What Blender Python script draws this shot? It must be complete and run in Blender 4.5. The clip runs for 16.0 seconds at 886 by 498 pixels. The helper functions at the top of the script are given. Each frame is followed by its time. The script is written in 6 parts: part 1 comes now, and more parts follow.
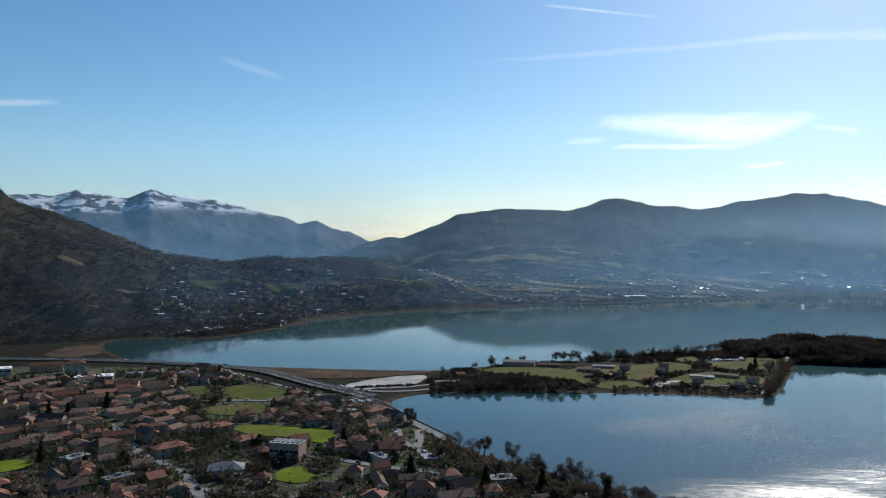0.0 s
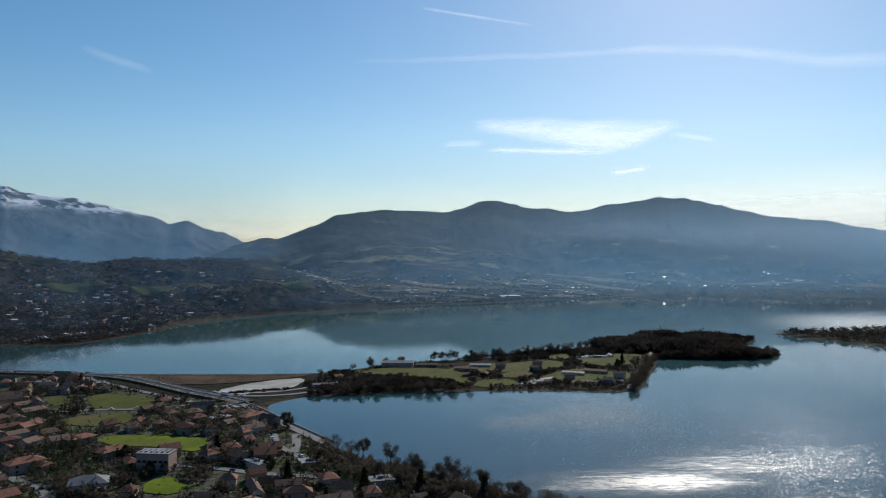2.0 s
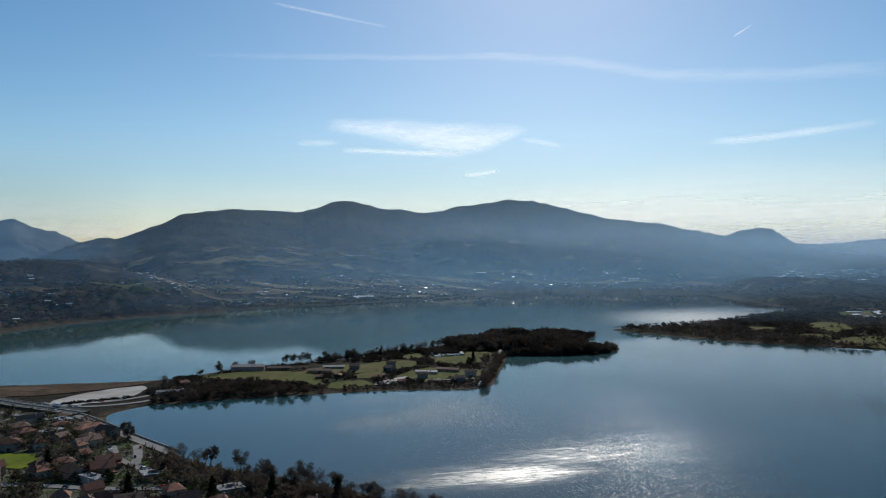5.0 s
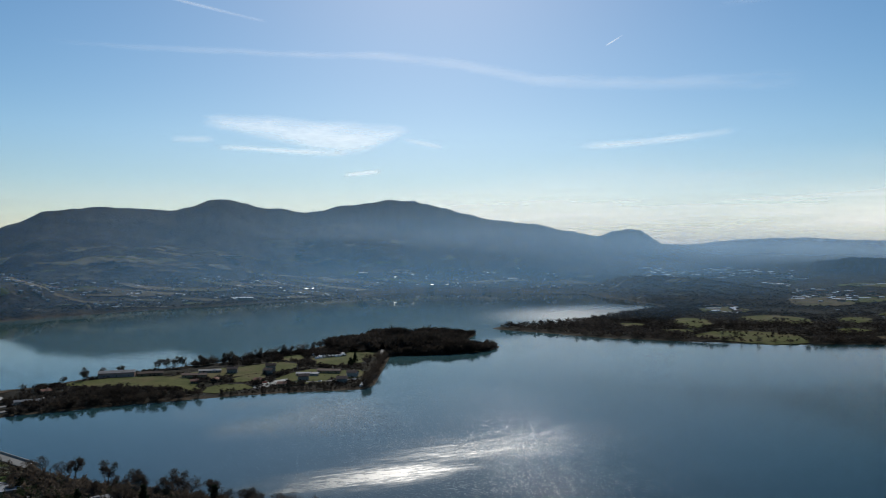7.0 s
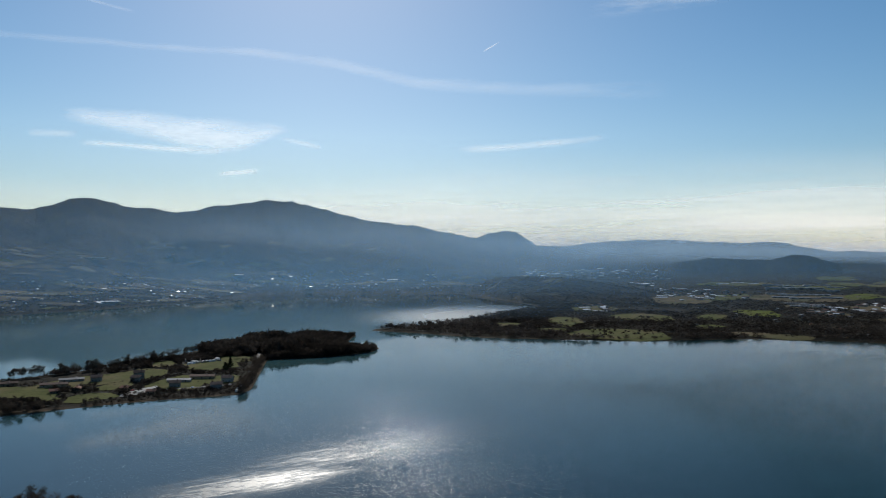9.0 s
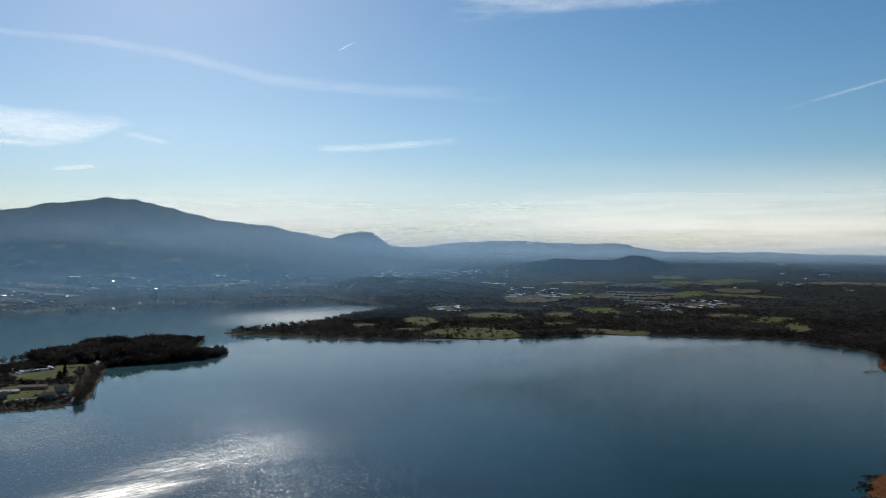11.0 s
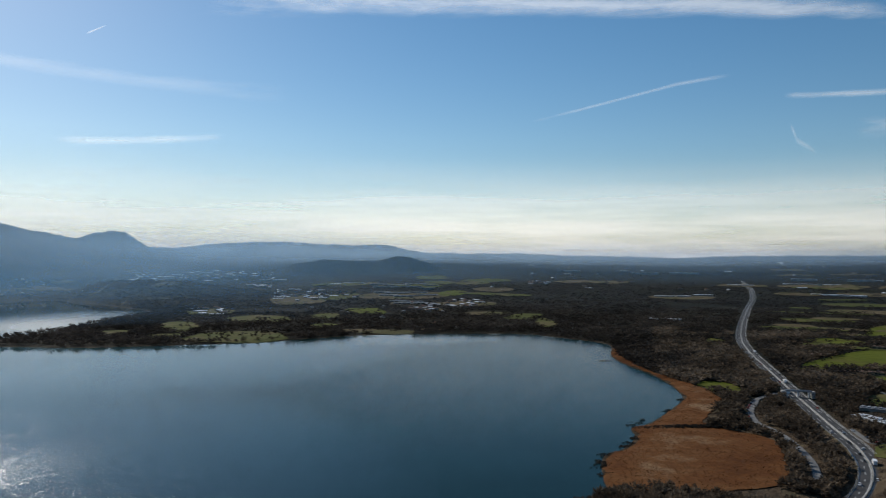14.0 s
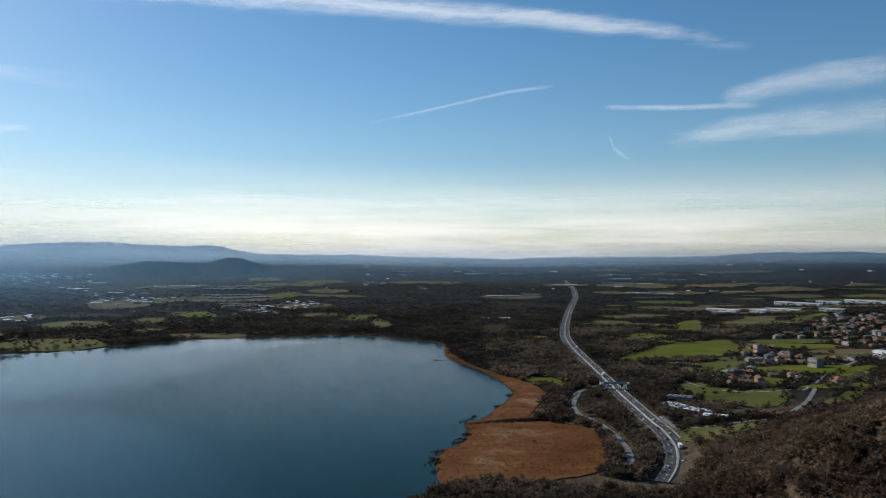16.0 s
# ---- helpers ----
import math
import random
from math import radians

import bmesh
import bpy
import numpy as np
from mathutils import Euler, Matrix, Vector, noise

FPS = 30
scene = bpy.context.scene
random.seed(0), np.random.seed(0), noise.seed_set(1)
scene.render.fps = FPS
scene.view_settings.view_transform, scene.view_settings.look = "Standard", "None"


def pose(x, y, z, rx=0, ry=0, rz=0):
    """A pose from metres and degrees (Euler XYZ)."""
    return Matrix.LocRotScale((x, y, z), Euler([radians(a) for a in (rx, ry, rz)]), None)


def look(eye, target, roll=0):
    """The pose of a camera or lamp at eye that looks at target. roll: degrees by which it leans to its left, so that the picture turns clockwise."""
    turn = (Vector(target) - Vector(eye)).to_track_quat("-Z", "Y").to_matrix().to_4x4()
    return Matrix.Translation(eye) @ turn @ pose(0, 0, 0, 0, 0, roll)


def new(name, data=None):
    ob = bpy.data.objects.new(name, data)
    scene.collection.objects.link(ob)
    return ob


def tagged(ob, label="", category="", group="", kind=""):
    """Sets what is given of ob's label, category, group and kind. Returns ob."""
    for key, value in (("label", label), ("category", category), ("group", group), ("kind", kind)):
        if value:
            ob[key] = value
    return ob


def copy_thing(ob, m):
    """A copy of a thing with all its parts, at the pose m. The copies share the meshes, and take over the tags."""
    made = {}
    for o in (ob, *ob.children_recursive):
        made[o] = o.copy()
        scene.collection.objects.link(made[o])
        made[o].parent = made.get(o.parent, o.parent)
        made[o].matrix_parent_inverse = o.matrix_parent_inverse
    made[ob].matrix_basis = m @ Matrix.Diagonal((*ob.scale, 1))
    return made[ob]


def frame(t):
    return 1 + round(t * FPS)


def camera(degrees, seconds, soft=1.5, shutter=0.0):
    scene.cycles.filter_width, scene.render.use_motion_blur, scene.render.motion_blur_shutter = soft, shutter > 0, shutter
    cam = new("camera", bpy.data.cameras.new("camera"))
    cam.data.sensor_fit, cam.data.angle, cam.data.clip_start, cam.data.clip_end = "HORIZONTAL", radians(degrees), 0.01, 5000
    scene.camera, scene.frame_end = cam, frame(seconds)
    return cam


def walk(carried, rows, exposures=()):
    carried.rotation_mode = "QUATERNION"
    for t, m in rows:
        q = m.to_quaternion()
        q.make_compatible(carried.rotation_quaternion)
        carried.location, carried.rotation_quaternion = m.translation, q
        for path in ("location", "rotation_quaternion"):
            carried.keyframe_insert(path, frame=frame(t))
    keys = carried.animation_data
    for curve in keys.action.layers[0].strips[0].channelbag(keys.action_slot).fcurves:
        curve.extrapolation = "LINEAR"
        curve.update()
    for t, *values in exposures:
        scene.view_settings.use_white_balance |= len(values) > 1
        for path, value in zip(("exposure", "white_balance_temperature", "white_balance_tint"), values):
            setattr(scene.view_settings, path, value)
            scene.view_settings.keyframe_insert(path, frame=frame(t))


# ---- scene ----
EYE = 150.0
cam = camera(59.4, 16.0, 1.0, 0.5)
# seconds, bearing to the right, tilt up
ROWS = [
    (0.0, 0.0, 0.06), (0.5, 2.15, 0.07), (1.0, 4.38, 0.09), (1.5, 6.63, 0.11), (2.0, 8.93, 0.14), (2.5, 10.93, 0.16),
    (3.0, 12.8, 0.17), (3.5, 14.38, 0.17), (6.0, 23.87, 0.18), (6.5, 26.12, 0.17), (7.0, 28.36, 0.19), (7.5, 30.55, 0.21),
    (8.0, 32.71, 0.25), (10.5, 44.94, 0.32), (11.0, 47.84, 0.34), (11.5, 50.67, 0.35), (12.0, 53.48, 0.36), (12.5, 56.3, 0.38),
    (13.0, 59.09, 0.4), (13.5, 61.98, 0.4), (14.0, 64.88, 0.42), (14.5, 67.81, 0.45), (15.0, 70.8, 0.47), (15.5, 73.83, 0.49),
    (16.0, 76.96, 0.51),
]
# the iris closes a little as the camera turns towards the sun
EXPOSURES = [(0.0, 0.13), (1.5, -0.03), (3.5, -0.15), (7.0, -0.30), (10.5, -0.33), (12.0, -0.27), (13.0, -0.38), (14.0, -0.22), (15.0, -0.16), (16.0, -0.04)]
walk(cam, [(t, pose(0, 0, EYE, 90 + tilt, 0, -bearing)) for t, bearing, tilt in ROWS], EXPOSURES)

# ---- sky and sun ----
SUN_AZ, SUN_EL = 28.0, 30.0
world = bpy.data.worlds.new("sky")
scene.world = world
world.use_nodes = True
wn = world.node_tree
sky = wn.nodes.new("ShaderNodeTexSky")
sky.sky_type, sky.sun_disc = "NISHITA", False
sky.sun_elevation, sky.sun_rotation = radians(SUN_EL), radians(SUN_AZ)
sky.altitude, sky.air_density, sky.dust_density, sky.ozone_density = 300, 1.0, 0.32, 3.0
wn.nodes["Background"].inputs[1].default_value = 0.098
tone = wn.nodes.new("ShaderNodeHueSaturation")
tone.inputs["Hue"].default_value, tone.inputs["Saturation"].default_value = 0.495, 1.22
wn.links.new(sky.outputs[0], tone.inputs["Color"])
wn.links.new(tone.outputs[0], wn.nodes["Background"].inputs[0])
sun = new("sun", bpy.data.lights.new("sun", "SUN"))
sun.data.energy, sun.data.angle, sun.data.color = 4.4, radians(0.55), (1.0, 0.95, 0.87)
sun.matrix_world = look((0, 0, 0), (-math.sin(radians(SUN_AZ)) * math.cos(radians(SUN_EL)),
                                    -math.cos(radians(SUN_AZ)) * math.cos(radians(SUN_EL)), -math.sin(radians(SUN_EL))))


# ---- materials ----
class Mat:
    """A node material with a few short ways to add nodes."""

    def __init__(self, name, rough=0.8, metal=0.0):
        self.m = bpy.data.materials.new(name)
        self.m.use_nodes = True
        self.t = self.m.node_tree
        self.b = self.t.nodes["Principled BSDF"]
        self.b.inputs["Roughness"].default_value = rough
        self.b.inputs["Metallic"].default_value = metal
        self.b.inputs["Specular IOR Level"].default_value = 0.25

    def node(self, kind):
        return self.t.nodes.new("ShaderNode" + kind)

    def link(self, a, b):
        self.t.links.new(a, b)

    def place(self):
        return self.node("TexCoord").outputs["Object"]

    def stretch(self, vec, s):
        n = self.node("VectorMath")
        n.operation = "MULTIPLY"
        n.inputs[1].default_value = s
        self.link(vec, n.inputs[0])
        return n.outputs[0]

    def noise(self, scale, detail=4.0, vec=None, rough=0.55):
        n = self.node("TexNoise")
        n.inputs["Scale"].default_value, n.inputs["Detail"].default_value, n.inputs["Roughness"].default_value = scale, detail, rough
        self.link(vec if vec else self.place(), n.inputs["Vector"])
        return n.outputs["Fac"]

    def ramp(self, fac, stops):
        n = self.node("ValToRGB")
        els = n.color_ramp.elements
        while len(els) < len(stops):
            els.new(0.5)
        for e, (p, c) in zip(els, stops):
            e.position, e.color = p, (*c, 1.0)
        self.link(fac, n.inputs["Fac"])
        return n.outputs["Color"]

    def grey(self, fac, lo, hi, a=0.0, b=1.0):
        n = self.node("MapRange")
        n.inputs["From Min"].default_value, n.inputs["From Max"].default_value = lo, hi
        n.inputs["To Min"].default_value, n.inputs["To Max"].default_value = a, b
        self.link(fac, n.inputs["Value"])
        return n.outputs["Result"]

    def mix(self, fac, a, b, how="MIX"):
        n = self.node("Mix")
        n.data_type, n.blend_type = "RGBA", how
        for idx, val in ((0, fac), (6, a), (7, b)):
            if hasattr(val, "links"):
                self.link(val, n.inputs[idx])
            elif isinstance(val, tuple):
                n.inputs[idx].default_value = (*val, 1.0)
            else:
                n.inputs[idx].default_value = val
        return n.outputs[2]

    def math(self, op, a, b=0.0):
        n = self.node("Math")
        n.operation = op
        for idx, val in ((0, a), (1, b)):
            if hasattr(val, "links"):
                self.link(val, n.inputs[idx])
            else:
                n.inputs[idx].default_value = val
        return n.outputs[0]

    def attr(self, name):
        n = self.node("Attribute")
        n.attribute_name = name
        return n.outputs["Fac"]

    def bump(self, fac, strength, distance):
        n = self.node("Bump")
        n.inputs["Strength"].default_value, n.inputs["Distance"].default_value = strength, distance
        self.link(fac, n.inputs["Height"])
        self.link(n.outputs["Normal"], self.b.inputs["Normal"])

    def color(self, sock):
        if isinstance(sock, tuple):
            self.b.inputs["Base Color"].default_value = (*sock, 1.0)
        else:
            self.link(sock, self.b.inputs["Base Color"])
        return self


def each(m):
    """A random number for each object."""
    return m.node("ObjectInfo").outputs["Random"]


def island(m):
    """A random number for each loose piece."""
    return m.node("NewGeometry").outputs["Random Per Island"]


def mat_ground():
    m = Mat("ground_winter", 0.95)
    m.b.inputs["Specular IOR Level"].default_value = 0.05
    big, fine = m.noise(0.006, 6), m.noise(0.12, 6)
    soil = m.ramp(big, [(0.30, (0.014, 0.012, 0.009)), (0.48, (0.019, 0.017, 0.012)), (0.60, (0.021, 0.022, 0.012)), (0.72, (0.040, 0.034, 0.021))])
    soil = m.mix(m.grey(fine, 0.3, 0.7, 0.0, 0.55), soil, (0.025, 0.024, 0.018))
    town = m.ramp(m.noise(0.05, 5), [(0.35, (0.05, 0.055, 0.025)), (0.5, (0.10, 0.10, 0.08)), (0.62, (0.06, 0.085, 0.025))])
    c = m.mix(m.attr("town"), soil, town)
    hill = m.ramp(m.noise(0.009, 7), [(0.35, (0.016, 0.015, 0.012)), (0.5, (0.028, 0.024, 0.019)), (0.62, (0.040, 0.038, 0.024)), (0.74, (0.085, 0.070, 0.045))])
    strips = m.math("MULTIPLY", m.grey(m.noise(0.0075, 3, m.stretch(m.place(), (1.0, 1.6, 1.0))), 0.60, 0.66), m.attr("farm"))
    farm = m.ramp(m.noise(0.003, 3), [(0.40, (0.065, 0.072, 0.030)), (0.52, (0.12, 0.098, 0.055)), (0.62, (0.16, 0.128, 0.077))])
    hill = m.mix(strips, hill, farm)
    c = m.mix(m.attr("hill"), c, hill)
    litter = m.ramp(m.noise(0.06, 6), [(0.34, (0.05, 0.036, 0.024)), (0.5, (0.095, 0.068, 0.044)), (0.64, (0.13, 0.10, 0.06)), (0.74, (0.085, 0.085, 0.035))])
    c = m.mix(m.attr("litter"), c, litter)
    rock = m.ramp(m.noise(0.004, 6), [(0.4, (0.07, 0.085, 0.10)), (0.6, (0.12, 0.13, 0.145))])
    c = m.mix(m.attr("rock"), c, rock)
    sn = m.math("MULTIPLY", m.attr("snow"), m.grey(m.noise(0.012, 7, rough=0.65), 0.46, 0.54))
    c = m.mix(sn, c, (0.86, 0.88, 0.92))
    mud = m.mix(m.grey(m.noise(0.08), 0.4, 0.6), (0.045, 0.034, 0.022), (0.085, 0.060, 0.037))
    c = m.mix(m.attr("shore"), c, mud)
    m.color(c)
    m.bump(m.noise(0.05, 8, rough=0.65), 0.9, 12.0)
    return m.m


def mat_water():
    """A calm lake that mirrors hills and sky, with wavelets that catch the sun where a breeze comes down."""
    m = Mat("lake_water", 0.03)
    m.b.inputs["IOR"].default_value, m.b.inputs["Specular IOR Level"].default_value = 1.33, 0.5
    p = m.place()
    turned = m.node("VectorRotate")
    turned.rotation_type = "Z_AXIS"
    turned.inputs["Angle"].default_value = radians(28.0)
    m.link(p, turned.inputs["Vector"])
    q = turned.outputs[0]
    breeze = m.grey(m.noise(0.004, 5, m.stretch(p, (0.45, 1.7, 1.0))), 0.40, 0.66)

    def around(centre, shape, reach, core=0.35, vec=None):
        off, far = m.node("VectorMath"), m.node("VectorMath")
        off.operation, far.operation = "SUBTRACT", "LENGTH"
        m.link(vec if vec else q, off.inputs[0])
        off.inputs[1].default_value = centre
        m.link(m.stretch(off.outputs[0], shape), far.inputs[0])
        return m.grey(far.outputs["Value"], reach, reach * core)

    # soft ripples: a little in the near lake, more at its ruffled east end
    east = m.math("MULTIPLY", around((720.0, 720.0, 0.0), (0.8, 0.9, 1.0), 700.0), 0.42)
    # open water in the strait behind the spit, roughened by wind
    sound = m.math("MULTIPLY", around((450.0, 1790.0, 0.0), (0.8, 0.7, 1.0), 330.0, 0.3), 0.33)
    amp = m.math("ADD", m.math("ADD", m.math("MULTIPLY", breeze, 0.022), 0.016), east)

    def tilted(colour, size):
        off, much = m.node("VectorMath"), m.node("VectorMath")
        off.operation, much.operation = "SUBTRACT", "SCALE"
        m.link(colour, off.inputs[0])
        off.inputs[1].default_value = (0.5, 0.5, 0.5)
        m.link(off.outputs[0], much.inputs[0])
        m.link(size, much.inputs["Scale"])
        return m.stretch(much.outputs[0], (1.0, 1.0, 0.0))

    rip = m.node("TexNoise")
    rip.inputs["Scale"].default_value, rip.inputs["Detail"].default_value, rip.inputs["Roughness"].default_value = 1.1, 3.0, 0.65
    m.link(p, rip.inputs["Vector"])
    soft = tilted(rip.outputs["Color"], amp)
    # short steep wavelets under the breeze: single cells tilt and catch the sun, crowded in a slanting streak
    cell = m.node("VectorMath")
    cell.operation = "FLOOR"
    m.link(m.stretch(q, (3.3, 1.6, 0.0)), cell.inputs[0])
    wave = m.node("TexWhiteNoise")
    m.link(cell.outputs[0], wave.inputs["Vector"])
    sep = m.node("SeparateXYZ")
    m.link(q, sep.inputs[0])
    slant = m.node("CombineXYZ")
    m.link(sep.outputs[0], slant.inputs[0])
    m.link(m.math("SUBTRACT", sep.outputs[1], m.math("MULTIPLY", sep.outputs[0], 0.42)), slant.inputs[1])
    streak = m.grey(m.noise(0.05, 6, m.stretch(slant.outputs[0], (0.14, 1.0, 1.0)), 0.66), 0.36, 0.64)
    broad = m.grey(m.noise(0.012, 4, m.stretch(q, (0.35, 1.3, 1.0)), 0.6), 0.36, 0.62)
    gusty = around((10.0, 570.0, 0.0), (0.75, 0.45, 1.0), 160.0, 0.15)
    core = m.math("MAXIMUM", around((-60.0, 538.0, 0.0), (0.34, 1.0, 1.0), 46.0, 0.15, slant.outputs[0]),
                  m.math("MULTIPLY", around((35.0, 575.0, 0.0), (0.42, 0.8, 1.0), 66.0, 0.1, slant.outputs[0]), 0.62))
    fine = m.grey(m.noise(0.3, 4, m.stretch(slant.outputs[0], (0.3, 1.0, 1.0)), 0.65), 0.36, 0.64, 0.55, 1.12)
    core = m.math("MULTIPLY", core, m.math("MULTIPLY", fine, m.math("ADD", m.math("MULTIPLY", streak, 0.6), 0.4)))
    lively = m.math("MULTIPLY", gusty, m.math("ADD", m.math("MULTIPLY", broad, 0.7), 0.3))
    share = m.math("ADD", m.math("MULTIPLY", core, 0.12), m.math("MULTIPLY", lively, 0.06))
    steep = m.math("LESS_THAN", wave.outputs["Value"], share)
    facet = tilted(wave.outputs["Color"], m.math("MULTIPLY", steep, 0.42))
    m.link(m.math("ADD", m.math("MAXIMUM", m.math("MAXIMUM", m.math("MULTIPLY", core, 0.44), sound), m.math("MULTIPLY", steep, 0.24)), 0.035), m.b.inputs["Roughness"])
    # reflection set by area: full specular level where calm, cut elsewhere to darken water
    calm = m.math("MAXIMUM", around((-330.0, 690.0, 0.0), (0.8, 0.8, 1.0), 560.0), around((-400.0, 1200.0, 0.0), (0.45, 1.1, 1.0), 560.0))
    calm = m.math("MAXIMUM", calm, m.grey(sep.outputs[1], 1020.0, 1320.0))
    # dark water colour in the east, paler milky green in the far lake
    clear = m.mix(m.grey(m.noise(0.002, 3), 0.35, 0.65), (0.006, 0.026, 0.030), (0.010, 0.039, 0.045))
    pale_mix = m.grey(m.noise(0.0012, 2, q), 0.3, 0.7, 0.75, 1.0)
    m.color(m.mix(m.math("MULTIPLY", around((-420.0, 1560.0, 0.0), (0.75, 0.9, 1.0), 860.0, 0.45), pale_mix), clear, (0.060, 0.135, 0.140)))
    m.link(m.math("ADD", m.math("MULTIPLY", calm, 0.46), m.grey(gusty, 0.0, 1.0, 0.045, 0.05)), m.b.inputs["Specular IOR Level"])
    both = m.node("VectorMath")
    both.operation = "ADD"
    m.link(soft, both.inputs[0])
    m.link(facet, both.inputs[1])
    add = m.node("VectorMath")
    add.operation = "ADD"
    m.link(both.outputs[0], add.inputs[0])
    add.inputs[1].default_value = (0.0, 0.0, 1.0)
    nrm = m.node("VectorMath")
    nrm.operation = "NORMALIZE"
    m.link(add.outputs[0], nrm.inputs[0])
    m.link(nrm.outputs[0], m.b.inputs["Normal"])
    return m.m


def mat_plain(name, a, b, scale, rough=0.85, bump=0.0, dist=0.05, per=None, metal=0.0):
    m = Mat(name, rough, metal)
    m.b.inputs["Specular IOR Level"].default_value = 0.12
    c = m.mix(m.grey(m.noise(scale, 6), 0.3, 0.7), a, b)
    if per:
        lo, hi = per
        v = m.grey(each(m), 0, 1, lo, hi)
        hsv = m.node("HueSaturation")
        m.link(c, hsv.inputs["Color"])
        m.link(v, hsv.inputs["Value"])
        c = hsv.outputs["Color"]
    m.color(c)
    if bump:
        m.bump(m.noise(scale * 6, 5), bump, dist)
    return m.m


def mat_reedbed():
    m = Mat("dry_reedbed", 0.95)
    m.b.inputs["Specular IOR Level"].default_value = 0.03
    c = m.ramp(m.noise(0.016, 7, m.stretch(m.place(), (1.0, 1.0, 1.0)), 0.62), [(0.34, (0.080, 0.030, 0.011)), (0.47, (0.135, 0.053, 0.018)), (0.58, (0.165, 0.074, 0.028)), (0.69, (0.26, 0.165, 0.092))])
    c = m.mix(m.grey(m.noise(0.25, 5), 0.35, 0.65, 0.0, 0.45), c, (0.06, 0.028, 0.014))
    m.color(c)
    m.bump(m.noise(0.3, 5), 0.5, 0.6)
    return m.m


def mat_field(name, a, b, c2):
    """Grass or stubble in uneven tufts, with worn paths of another tone."""
    m = Mat(name, 0.95)
    m.b.inputs["Specular IOR Level"].default_value = 0.04
    c = m.mix(m.grey(m.noise(0.03, 6), 0.35, 0.65), a, b)
    c = m.mix(m.grey(m.noise(0.009, 3), 0.5, 0.62, 0.0, 0.7), c, c2)
    c = m.mix(m.grey(m.noise(0.22, 4), 0.5, 0.75, 0.0, 0.5), c, (a[0] * 0.4, a[1] * 0.4, a[2] * 0.4))
    m.color(c)
    m.bump(m.noise(0.4, 4), 0.4, 0.3)
    return m.m


def mat_twigs(name, a, b):
    m = Mat(name, 0.9)
    m.b.inputs["Specular IOR Level"].default_value = 0.1
    c = m.mix(island(m), a, b)
    clump = m.node("HueSaturation")
    stand = m.grey(m.noise(0.0055, 5, rough=0.6), 0.36, 0.66, 0.5, 1.5)
    m.link(m.math("MULTIPLY", m.grey(m.noise(0.03, 4), 0.34, 0.68, 0.55, 1.4), stand), clump.inputs["Value"])
    m.link(c, clump.inputs["Color"])
    c = clump.outputs["Color"]
    m.color(c)
    glow, mx = m.node("BsdfTranslucent"), m.node("MixShader")
    m.link(c, glow.inputs[0])
    mx.inputs[0].default_value = 0.3
    m.link(m.b.outputs[0], mx.inputs[1])
    m.link(glow.outputs[0], mx.inputs[2])
    m.link(mx.outputs[0], m.t.nodes["Material Output"].inputs["Surface"])
    return m.m


